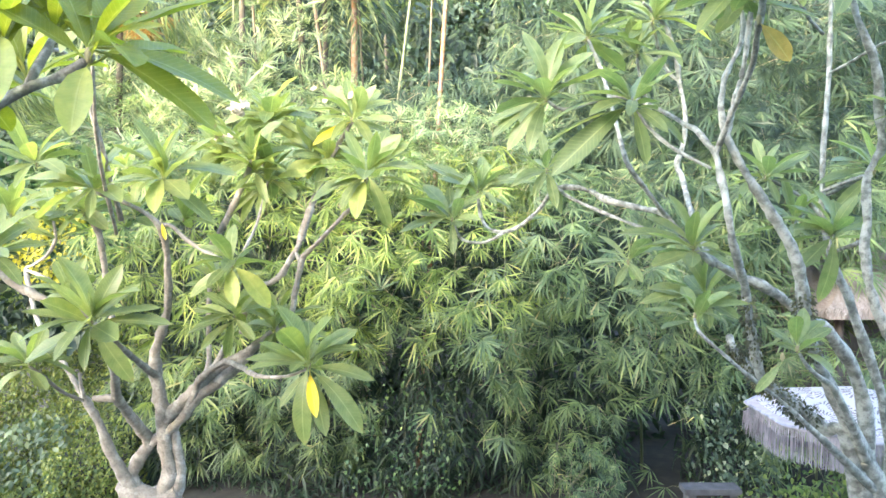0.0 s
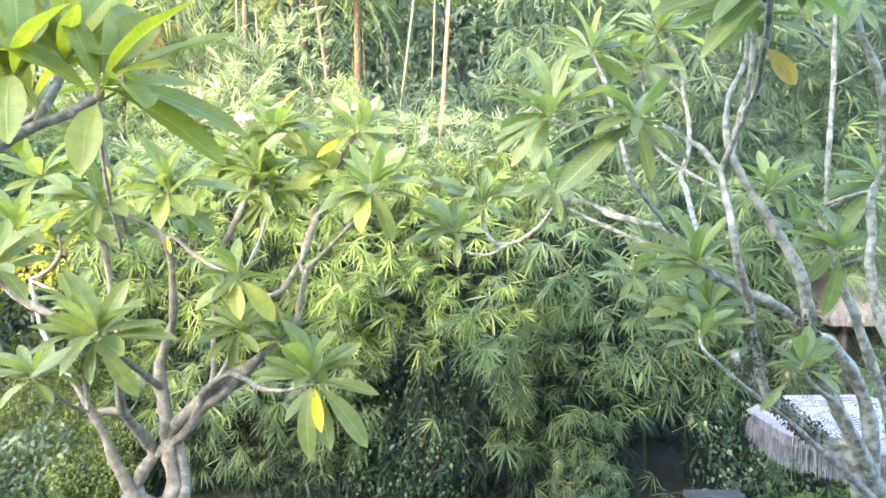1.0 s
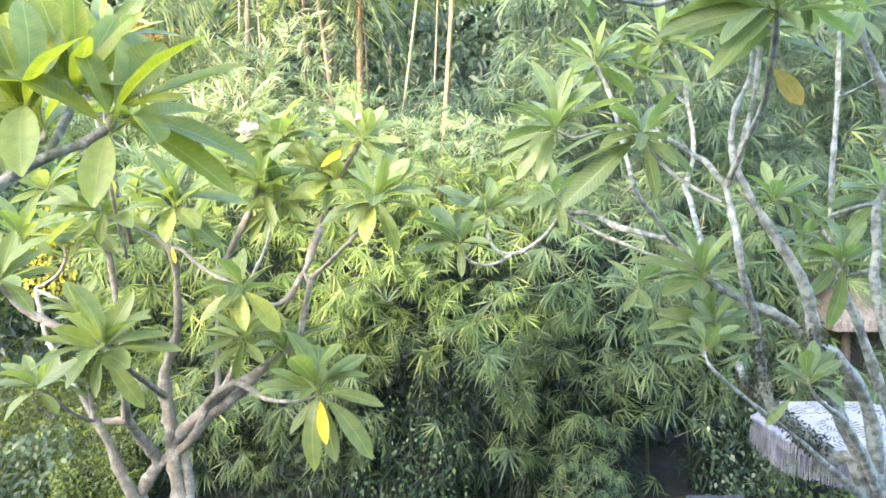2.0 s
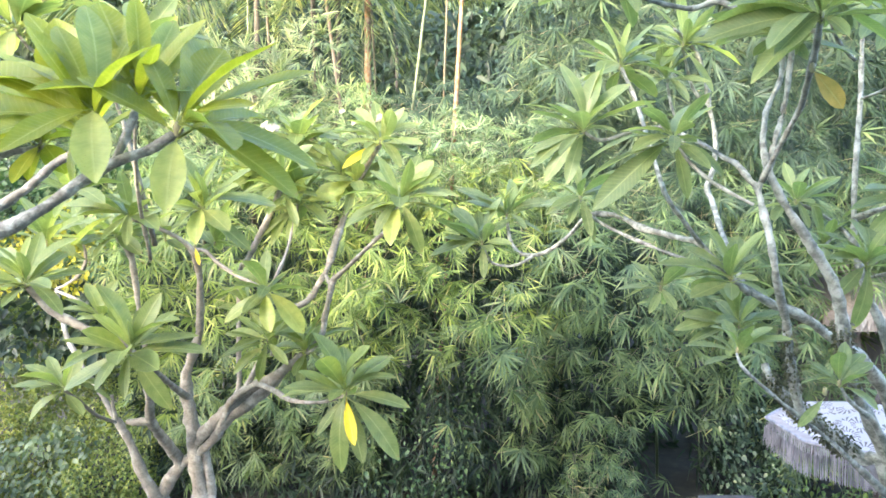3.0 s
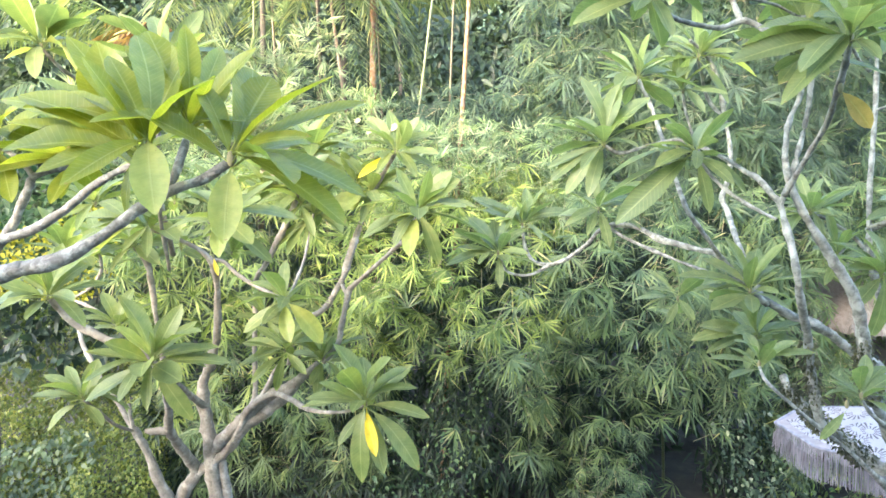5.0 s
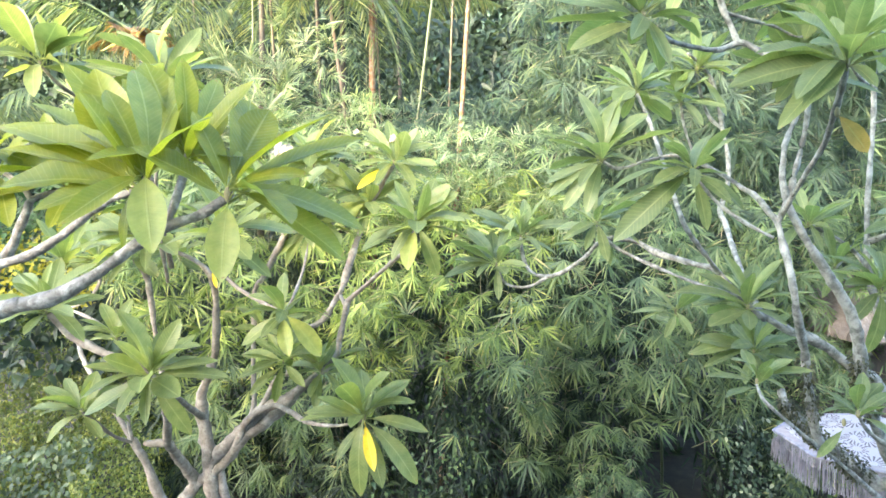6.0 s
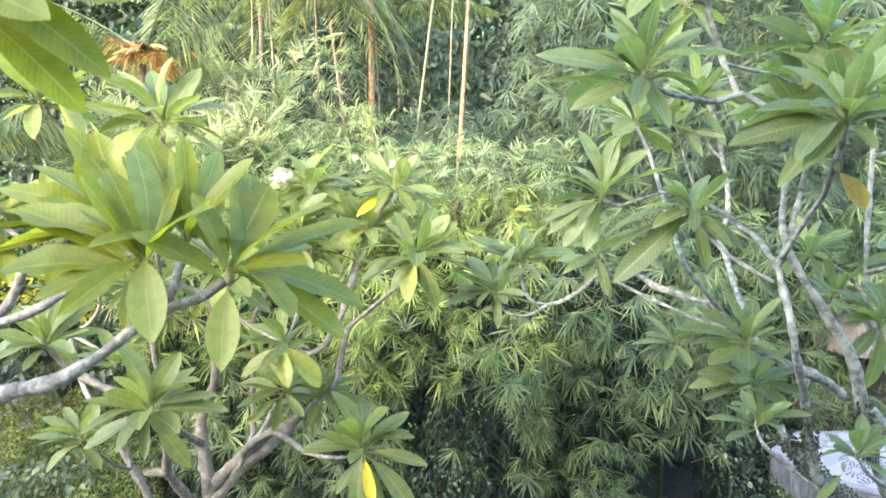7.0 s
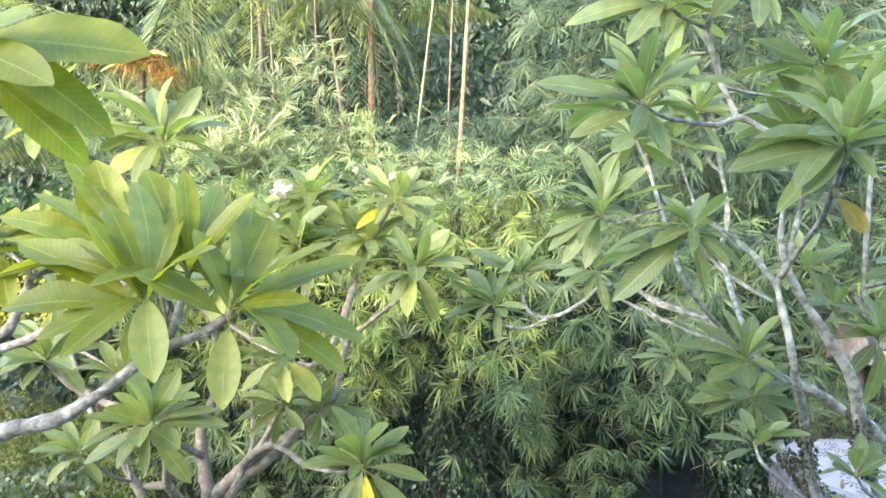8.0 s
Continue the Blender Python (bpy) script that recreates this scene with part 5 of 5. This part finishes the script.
bamboo_clump("bamboo tops with narrow leaves at all angles, painted pale for sunlight", -6.6, -1.2, 4.6, 6.5, 10.2, 5, 105, BAMBOO_PAINTED_SUN, under=0.0, droop=0.12, size=(0.2, 0.38), width=0.040, spread=1.55, crown=1.6)
bamboo_clump("bamboo tops with narrow leaves at all angles, painted pale for sunlight", -1.4, 1.8, 4.4, 5.95, 9.9, 6, 105, BAMBOO_PAINTED_SUN, under=0.0, droop=0.2, size=(0.2, 0.36), width=0.040, spread=1.5, crown=1.5)
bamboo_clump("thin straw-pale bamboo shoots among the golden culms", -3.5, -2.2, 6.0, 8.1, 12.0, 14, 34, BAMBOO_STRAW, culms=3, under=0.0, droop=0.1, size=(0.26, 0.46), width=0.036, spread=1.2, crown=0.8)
bamboo_clump("thin straw-pale bamboo shoots among the golden culms", -2.2, -0.9, 5.9, 7.2, 15.3, 15, 24, BAMBOO_PAINTED_SUN, culms=2, under=0.0, droop=0.1, size=(0.24, 0.42), width=0.036, spread=1.3, crown=0.8)
bamboo_clump("high bamboo clump with blue-green drooping sprays, shade in their colour", 1.0, 3.6, 4.2, 10.5, 11.4, 7, 50, BAMBOO_BLUE_SHADE, size=(0.34, 0.54), width=0.040, count=(7, 10), droop=0.8)
bamboo_clump("high bamboo clump with green drooping sprays", 3.0, 6.4, 2.4, 9.5, 9.6, 8, 44, BAMBOO_LEAF, upper=(3.2, BAMBOO_DARK_SHADE, "bamboo leaves near the top, painted dark for shade"), size=(0.28, 0.46), width=0.042, count=(7, 10), droop=0.7)
bamboo_clump("high bamboo clump with green drooping sprays", 5.8, 9.5, 2.4, 9.5, 10.2, 9, 40, BAMBOO_LEAF, upper=(3.2, BAMBOO_DARK_SHADE, "bamboo leaves near the top, painted dark for shade"), size=(0.28, 0.46), width=0.042, count=(7, 10), droop=0.7)


bamboo_clump("blue-green bamboo sprays behind the pale tops, shade in their colour", -1.3, 1.3, 4.6, 6.75, 11.7, 22, 52, BAMBOO_BLUE_SHADE, culms=2, under=0.0, droop=0.7, size=(0.3, 0.48), width=0.040, count=(7, 10), crown=0.7)


def golden_culms():
    stand = thing("bamboo_culms", (-1.5, 12.0, 0), "bare golden bamboo culms rising behind the hedge", "bamboo")
    for x, y, bow, r, mat in ((-1.81, 14.0, 0.03, 0.101, CULM_GOLD), (-0.42, 11.3, 0.77, 0.052, CULM_GOLD), (-1.64, 12.6, 1.66, 0.038, CULM_GREEN), (-0.50, 12.0, 0.50, 0.027, CULM_PALE), (-2.44, 13.0, -0.44, 0.030, CULM_PALE), (-1.50, 14.0, -1.66, 0.053, CULM_BROWN), (-1.35, 14.4, -0.59, 0.033, CULM_PALE), (-3.23, 13.4, -0.68, 0.041, CULM_PALE), (-4.01, 13.2, 0.05, 0.030, CULM_GREEN), (-4.63, 13.0, -0.61, 0.030, CULM_PALE), (-2.20, 15.0, 0.31, 0.029, CULM_GREEN)):
        culm(stand, (x, y, -0.1), Vector((bow, 0, 0)), 13.0, r, mat, curve=1.0)


golden_culms()


# ---- palms behind the hedge ----
def frond(rng, base, heading, rise, length, leaflet, droop, mat, parent, hang=0.7):
    """An arching rib with two rows of leaflets."""
    d = Vector((math.cos(heading), math.sin(heading), 0))
    rows = []
    for i in range(15):
        u = i / 14
        rows.append((*(Vector(base) + d * length * u * (1 - 0.15 * u) + Vector((0, 0, rise * u - droop * u * u))), 0.022 * (1 - 0.8 * u)))
    rows = np.array(rows)
    v, f = tube(rows, 5)
    rib = attach("rib", mesh_of("rib", v, f, PALM_LEAF), parent)
    n = max(14, int(18 * length))
    u = np.linspace(0.10, 0.99, n)
    pts = np.stack([np.interp(u, np.linspace(0, 1, 15), rows[:, k]) for k in range(3)], axis=1)
    side = np.array(Vector((0, 0, 1)).cross(d))
    pieces = []
    for s in (-1, 1):
        dirs = side[None] * s * 0.8 + np.array(d)[None] * 0.75 + np.array([0, 0, -hang])[None] + rng.normal(0, 0.08, (n, 3))
        L = leaflet * np.sin(np.pi * np.clip(u * 0.85 + 0.12, 0, 1)) * rng.uniform(0.85, 1.1, n)
        nr = np.tile(np.array([0, 0, 1.0]), (n, 1)) + rng.normal(0, 0.2, (n, 3))
        pieces.append(leaf_mass(pts, dirs, nr, L, np.full(n, 0.017), np.full(n, 0.22)))
    v, f = joined(*pieces)
    attach("blade", quick_mesh("blade", v, f, mat), rib, kind="stuff")


def palm(place, crown_z, label, headings, length, seed, dry=0, sag=1.0, arms=()):
    rng = np.random.default_rng(seed)
    tree = thing("palm_tree", (place[0], place[1], 0), label, "palm", "palms behind the hedge")
    rows = [(place[0] + 0.05 * math.sin(z), place[1], z, 0.075 - 0.003 * z) for z in np.arange(-0.1, crown_z, 0.35)]
    v, f = tube(rows, 10, 0.1, 0.05)
    attach("trunk", mesh_of("trunk", v, f, PALM_TRUNK, True), tree)
    for i, h in enumerate(headings):
        is_dry = i < dry
        frond(rng, (place[0], place[1], crown_z), radians(h), rng.uniform(1.0, 2.3) if not is_dry else 0.35, length * rng.uniform(0.85, 1.1) * (0.34 if is_dry else 1), 0.34 if is_dry else 0.8, rng.uniform(0.9, 2.2) * (0.25 if is_dry else sag), PALM_DRY if is_dry else PALM_LEAF, tree)
    for heading, rise, reach, droop, hang in arms:
        frond(rng, (place[0] + 0.12, place[1] - 0.1, crown_z), radians(heading), rise, reach, 0.75, droop, PALM_LEAF, tree, hang)
    return tree


def palm_crown_base(tree, c, seed):
    """Boat-shaped sheaths and hanging flower strands, orange and brown, under the fronds."""
    rng = random.Random(seed)
    for i in range(11):
        a, rise = rng.uniform(-2.9, 0.3), rng.uniform(-0.5, 0.75)
        d = Vector((math.cos(a), math.sin(a), rise)).normalized()
        reach, r = rng.uniform(0.45, 0.85), rng.uniform(0.045, 0.075)
        rows = [(*(c + d * reach * u + Vector((0, 0, -0.22 * u * u))), r * max(0.08, math.sin(math.pi * (0.25 + 0.73 * u)))) for u in np.linspace(0, 1, 7)]
        v, f = tube(rows, 8, 0.15)
        attach("sheath", mesh_of("sheath", v, f, (SHEATH_BROWN, SHEATH_ORANGE, SHEATH_YELLOW)[i % 3], True), tree, ("brown dry sheath", "orange dry sheath", "yellow sheath")[i % 3])
    g = np.random.default_rng(seed)
    for x, z in ((0.28, -0.12), (0.5, -0.3), (-0.1, -0.05)):
        n = 90
        d = g.normal(0, 0.6, (n, 3)) + np.array([0.1, -0.3, -0.25])
        v, f = leaf_mass(np.tile(np.array([c.x + x, c.y - 0.35, c.z + z]), (n, 1)) + g.normal(0, 0.04, (n, 3)), d, g.normal(0, 1, (n, 3)), g.uniform(0.15, 0.36, n), np.full(n, 0.010), np.full(n, 0.4))
        attach("inflorescence", quick_mesh("inflorescence", v, f, PALM_DRY), tree, "orange hanging flower strands", "stuff")


leaning_palm = palm((-5.3, 11.3), 7.4, "palm with arching yellow-green fronds and orange dry bases", (-60, 200, -100, 20, 170, 100, 215, 60), 3.0, 3, dry=4, arms=((4, 3.3, 3.0, 1.0, 0.55), (-8, 1.05, 1.75, 0.62, 1.3), (185, 1.9, 2.6, 1.0, 0.5), (-50, 2.2, 2.6, 1.6, 0.6)))
palm_crown_base(leaning_palm, Vector((-5.15, 11.2, 7.42)), 12)
palm((-7.13, 10.0), 5.85, "young palm with straw-yellow fronds beside the hedge", (-25, -60, 10, -95, 40, 200, 150), 1.5, 8, sag=0.8)
palm((-3.1, 15.0), 9.6, "palm with long hanging pale green fronds", (-20, -60, -100, 200, 20, 60, 120, 160, 240), 3.0, 4, sag=2.2)
palm((-3.75, 12.8), 9.45, "palm with hanging straw-pale fronds over the bamboo", (-15, -70, -110, 195, 25, 160, -40), 2.7, 6, sag=1.9)
palm((-2.46, 14.2), 9.04, "palm with limp pale fronds hanging against its stem", (-20, -75, -125, 200, -45), 1.6, 7, sag=2.2)
palm((-1.6, 19.0), 10.5, "dark green palm far behind the bamboo", (-20, -60, -100, 200, 20, 60, 120, 160, 240), 3.4, 5)


# ---- bank with vines, shrubs, far woods ----
def leaf_bank(name, label, category, x0, x1, z0, z1, front, seed, density, size, mat, width=0.3, depth=0.3, lean=0.25, drop=0.5, gaps=(), kind="stuff"):
    rng = np.random.default_rng(seed)
    n = int((x1 - x0) * (z1 - z0) * density)
    x, z = rng.uniform(x0, x1, n), rng.uniform(z0, z1, n)
    keep = np.ones(n, dtype=bool)
    for gx, half, top in gaps:
        keep &= (np.abs(x - gx) > half) | (z > top)
    x, z = x[keep], z[keep]
    n = len(x)
    y = front + 0.7 * lumps(x, z, seed * 2.3) + lean * (z - z0) + rng.exponential(depth, n)
    z = z + 0.4 * lumps(x, x * 0, seed) * np.clip((z - z0) / (z1 - z0), 0, 1)
    d = rng.normal(0, 0.7, (n, 3)) + np.array([0, -0.6, -drop])
    nr = rng.normal(0, 0.45, (n, 3)) + np.array([0, -0.7, 0.7])
    L = rng.uniform(*size, n)
    v, f = leaf_mass(np.stack([x, y, z], axis=1), d, nr, L, L * width, np.full(n, 0.15))
    ob = new(name, quick_mesh(name, v, f, mat))
    return tagged(ob, label, category, kind=kind)


leaf_bank("vines", "yellow-green climbing vines covering a garden bank", "vines", -8.6, -4.6, -0.1, 2.75, 9.7, 11, 2700, (0.034, 0.066), VINE_LEAF, 0.36, lean=0.5)
leaf_bank("vines", "small ivy-like leaves over the hedge behind the plumeria", "vines", -8.5, -4.6, 3.5, 5.3, 10.4, 18, 330, (0.09, 0.16), SHRUB_LEAF, 0.36, lean=0.12)
leaf_bank("vines", "small pale climbing leaves hanging in the bamboo hedge", "vines", -1.4, 0.3, 0.2, 2.7, 8.95, 19, 100, (0.04, 0.08), IVY_LEAF, 0.36)
leaf_bank("shrub", "golden-yellow sunlit shrub beside the hedge", "shrub", -7.4, -5.3, 3.3, 4.5, 9.6, 20, 620, (0.05, 0.095), GOLD_LEAF, 0.36)
leaf_bank("shrub", "broad-leaved shrub above the vine bank, painted dark for shade", "shrub", -10.5, -5.2, 2.3, 3.5, 9.9, 12, 190, (0.14, 0.26), SHADE_LEAF, 0.26)
leaf_bank("shrub", "small-leaved hanging shrub beside the parasol", "shrub", 3.4, 4.6, 0.0, 1.75, 8.6, 13, 330, (0.05, 0.09), GLINT_SHRUB, 0.34)
leaf_bank("shrub", "low grey-green shrub at the foot of the vine bank", "shrub", -7.4, -5.5, 0.0, 1.2, 9.3, 21, 420, (0.07, 0.13), GREY_LEAF, 0.3)
leaf_bank("shrub", "dense yellow-green shrub below the parasol", "shrub", 3.6, 9.0, -0.1, 1.0, 7.6, 14, 900, (0.045, 0.10), FERN_LEAF, 0.3)
bamboo_clump("low bamboo shoots with small pale leaf ends", 1.5, 2.4, 0.0, 1.1, 8.35, 17, 95, BAMBOO_LEAF, culms=2, droop=0.5, under=0.0, crown=0.8, relief=0.3, depth=0.2, size=(0.12, 0.22), width=0.05)
bamboo_clump("low dark bamboo clump below the thatched roof", 4.5, 7.6, 0.4, 2.35, 9.15, 16, 52, BAMBOO_LEAF, droop=0.7, size=(0.24, 0.38), width=0.042, under=0.0, crown=0.6, relief=0.3)
leaf_bank("understorey", "leaves deep inside the bamboo hedge, painted dark for shade", "foliage", -8.0, 11.0, 0.0, 9.0, 12.8, 15, 80, (0.2, 0.34), SHADE_LEAF, 0.16)
leaf_bank("understorey", "leaves deep inside the bamboo hedge, painted dark for shade", "foliage", -5.0, 5.4, -0.1, 4.0, 10.3, 17, 330, (0.2, 0.34), SHADE_LEAF, 0.07, lean=0.1, gaps=((3.4, 0.5, 1.35),))
leaf_bank("far_woods", "dense tropical trees far behind the garden, painted dark for deep shade", "trees", -17.0, 17.0, 1.0, 19.0, 20.0, 16, 170, (0.2, 0.42), WOODS_SHADE_LEAF, 0.22, 0.8, 0.15)


def hillside():
    bm = bmesh.new()
    rows = []
    for j in range(14):
        y = 25 + j * 2.2
        rows.append([bm.verts.new((x * 5.0, y + 1.5 * noise.noise(Vector((x, j, 1))), 0.0 + 24 * (j / 13) ** 0.7 + 1.2 * noise.noise(Vector((x * 1.3, j * 0.9, 4))) - 0.6)) for x in range(-14, 15)])
    for a, c in zip(rows, rows[1:]):
        for i in range(len(a) - 1):
            bm.faces.new((a[i], a[i + 1], c[i + 1], c[i]))
    me = bpy.data.meshes.new("hillside")
    bm.to_mesh(me)
    bm.free()
    me.materials.append(HILL)
    tagged(new("hillside", me), "dark wooded hillside closing the view behind the trees", "hill", kind="structure")


hillside()


# ---- parasol ----
def parasol(place, rim, rise, radius):
    p = thing("parasol", (place[0], place[1], 0), "eight-sided white printed cotton parasol with long grey fringe", "parasol")
    cx, cy = place

    def side(a):
        """Reach of the eight-sided outline in the direction a."""
        return radius * math.cos(math.pi / 8) / math.cos((a - math.pi / 8) % (math.pi / 4) - math.pi / 8)

    def cone(name, steps, mat, words):
        bm = bmesh.new()
        rings = []
        for u, sag in steps:
            ring = []
            for i in range(64):
                a = 2 * math.pi * i / 64 + math.pi / 8
                slack = sag * abs(math.sin(4 * (a - math.pi / 8)))
                ring.append(bm.verts.new((cx + side(a) * u * math.cos(a), cy + side(a) * u * math.sin(a), rim + rise * (1 - u) - slack)))
            rings.append(ring)
        for a, b in zip(rings, rings[1:]):
            for i in range(64):
                bm.faces.new((a[i], b[i], b[(i + 1) % 64], a[(i + 1) % 64]))
        part(name, bm, mat, p, words)

    cone("canopy", ((0.02, 0.0), (0.35, 0.025), (0.7, 0.035), (0.90, 0.03)), CANOPY, "white printed cotton canopy")
    cone("border", ((0.90, 0.03), (0.95, 0.02), (1.0, 0.01)), BORDER, "plain beige cotton border")
    bm = bmesh.new()
    rng = random.Random(5)
    n = 960
    for i in range(n):
        a = 2 * math.pi * i / n
        r = side(a) + 0.004
        c = Vector((cx + r * math.cos(a), cy + r * math.sin(a), rim))
        t = Vector((-math.sin(a), math.cos(a), 0)) * (math.pi * radius / n * 1.1)
        o = Vector((math.cos(a), math.sin(a), 0))
        drop = 0.34 + rng.uniform(-0.014, 0.022)
        sway = o * rng.uniform(-0.01, 0.02)
        q = [c - t, c + t, c + t * 0.95 + sway + Vector((0, 0, -0.1)), c - t * 0.95 + sway + Vector((0, 0, -0.1)),
             c + t * 0.75 + sway * 2 + Vector((0, 0, -drop)), c - t * 0.75 + sway * 2 + Vector((0, 0, -drop)), c + o * 0.008 + Vector((0, 0, -0.14))]
        v = [bm.verts.new(x) for x in q]
        bm.faces.new((v[0], v[1], v[2], v[3]))
        bm.faces.new((v[3], v[2], v[6]))
        bm.faces.new((v[2], v[4], v[6]))
        bm.faces.new((v[4], v[5], v[6]))
        bm.faces.new((v[5], v[3], v[6]))
    part("fringe", bm, FRINGE, p, "grey hanging cotton fringe")
    ring = [(cx + (side(a) + 0.004) * math.cos(a), cy + (side(a) + 0.004) * math.sin(a), rim - 0.012, 0.018) for a in np.linspace(0, 2 * math.pi, 129)]
    v, f = tube(ring, 8)
    attach("rim", mesh_of("rim", v, f, FRINGE, True), p, "rolled grey cotton rim")
    v, f = tube([(cx, cy, z, 0.028) for z in (-0.05, 0.8, 1.6, rim + rise - 0.02)], 12)
    attach("pole", mesh_of("pole", v, f, POLE, True), p)
    v, f = tube([(cx, cy, rim + rise - 0.03, 0.05), (cx, cy, rim + rise + 0.03, 0.04), (cx, cy, rim + rise + 0.10, 0.012)], 12)
    attach("finial", mesh_of("finial", v, f, POLE, True), p)
    for i in range(8):
        a = 2 * math.pi * i / 8 + math.pi / 8
        e = (cx + radius * 0.97 * math.cos(a), cy + radius * 0.97 * math.sin(a))
        v, f = tube([(cx, cy, rim + rise - 0.05, 0.008), ((cx + e[0]) / 2, (cy + e[1]) / 2, rim + rise / 2 - 0.05, 0.008), (*e, rim - 0.02, 0.008)], 6)
        attach("rib", mesh_of("rib", v, f, POLE), p)
    v, f = tube([(cx, cy, -0.06, 0.28), (cx, cy, 0.06, 0.28), (cx, cy, 0.10, 0.2), (cx, cy, 0.28, 0.05)], 20)
    attach("base", mesh_of("base", v, f, STONE), p, "round stone parasol base")


def ledge_and_bench():
    wall = thing("garden_wall", (-0.4, 8.42, 0), "low grey stone garden wall along the bamboo hedge", "wall", kind="structure")
    x = -1.9
    rng = random.Random(8)
    while x < 0.9:
        w = rng.uniform(0.5, 0.8)
        bm = bmesh.new()
        bmesh.ops.create_cube(bm, size=1.0, matrix=Matrix.Translation((x + w / 2, 8.42, 0.24)) @ Matrix.Diagonal((w - 0.012, 0.5, 0.62 + rng.uniform(-0.01, 0.01), 1)))
        bmesh.ops.bevel(bm, geom=bm.edges[:], offset=0.012, segments=2)
        part("stone", bm, STONE, wall)
        x += w
    bench = thing("stone_bench", (3.45, 8.6, 0), "grey stone slab bench beside the bamboo hedge", "bench")
    for name, place, size in (("seat", (3.43, 8.6, 0.715), (0.72, 0.24, 0.075)), ("support", (3.17, 8.6, 0.31), (0.1, 0.2, 0.74)), ("support", (3.69, 8.6, 0.31), (0.1, 0.2, 0.74))):
        bm = bmesh.new()
        bmesh.ops.create_cube(bm, size=1.0, matrix=Matrix.Translation(place) @ Matrix.Diagonal((*size, 1)))
        bmesh.ops.bevel(bm, geom=bm.edges[:], offset=0.012, segments=2)
        part(name, bm, STONE, bench)


ledge_and_bench()
parasol((4.41, 7.2), 2.13, 0.28, 1.08)


# ---- thatched hut ----
def hut(x0, x1, y0, y1, eave, ridge):
    h = thing("thatched_hut", ((x0 + x1) / 2, (y0 + y1) / 2, 0), "small open hut with a brown thatched roof", "hut")
    rng = np.random.default_rng(31)
    inset = (y1 - y0) / 2
    corners = [Vector(c) for c in ((x0, y0, eave), (x1, y0, eave), (x1, y1, eave), (x0, y1, eave))]
    tops = [Vector((x0 + inset, (y0 + y1) / 2, ridge)), Vector((x1 - inset, (y0 + y1) / 2, ridge))]
    bm = bmesh.new()
    lo = [bm.verts.new(c - Vector((0, 0, 0.16))) for c in corners]
    hi = [bm.verts.new(c) for c in corners]
    tp = [bm.verts.new(c) for c in tops]
    for q in ((hi[0], hi[1], tp[1], tp[0]), (hi[1], hi[2], tp[1]), (hi[2], hi[3], tp[0], tp[1]), (hi[3], hi[0], tp[0])):
        bm.faces.new(q)
    for i in range(4):
        bm.faces.new((lo[i], lo[(i + 1) % 4], hi[(i + 1) % 4], hi[i]))
    bm.faces.new(lo[::-1])
    roof = part("roof", bm, THATCH, h, "brown weathered thatch")
    pieces = []
    for a, b, c, d in ((corners[0], corners[1], tops[1], tops[0]), (corners[3], corners[0], tops[0], tops[0])):
        n = 5200
        u, w = rng.uniform(0, 1, n)[:, None], rng.uniform(0, 1, n)[:, None]
        lo_p, hi_p = np.array(a) * (1 - u) + np.array(b) * u, np.array(d) * (1 - u) + np.array(c) * u
        p = lo_p * (1 - w) + hi_p * w + np.array([0, 0, 0.02])
        dirs = lo_p - hi_p + rng.normal(0, 0.15, (n, 3))
        nr = np.cross(np.array(b) - np.array(a), np.array(d) - np.array(a))[None] + rng.normal(0, 0.1, (n, 3))
        pieces.append(leaf_mass(p, dirs, nr, rng.uniform(0.18, 0.4, n), np.full(n, 0.006), np.full(n, 0.05)))
    v, f = joined(*pieces)
    attach("straw", quick_mesh("straw", v, f, THATCH), h, kind="stuff")
    for x in (x0 + 0.35, x1 - 0.35):
        for y in (y0 + 0.35, y1 - 0.35):
            v, f = tube([(x, y, z, 0.06) for z in (-0.05, 1.2, eave - 0.05)], 10)
            attach("post", mesh_of("post", v, f, POLE, True), h)
    # Added dark panel that stands for the shaded space under the roof.
    bm = bmesh.new()
    bmesh.ops.create_cube(bm, size=1.0, matrix=Matrix.Translation(((x0 + x1) / 2, y1 - 0.4, eave / 2)) @ Matrix.Diagonal((x1 - x0 - 0.6, 0.12, eave, 1)))
    bmesh.ops.bevel(bm, geom=bm.edges[:], offset=0.01, segments=1)
    part("shade_panel", bm, POLE, h, "dark panel added for the shade under the roof")


hut(5.4, 9.7, 9.5, 12.3, 2.92, 3.95)
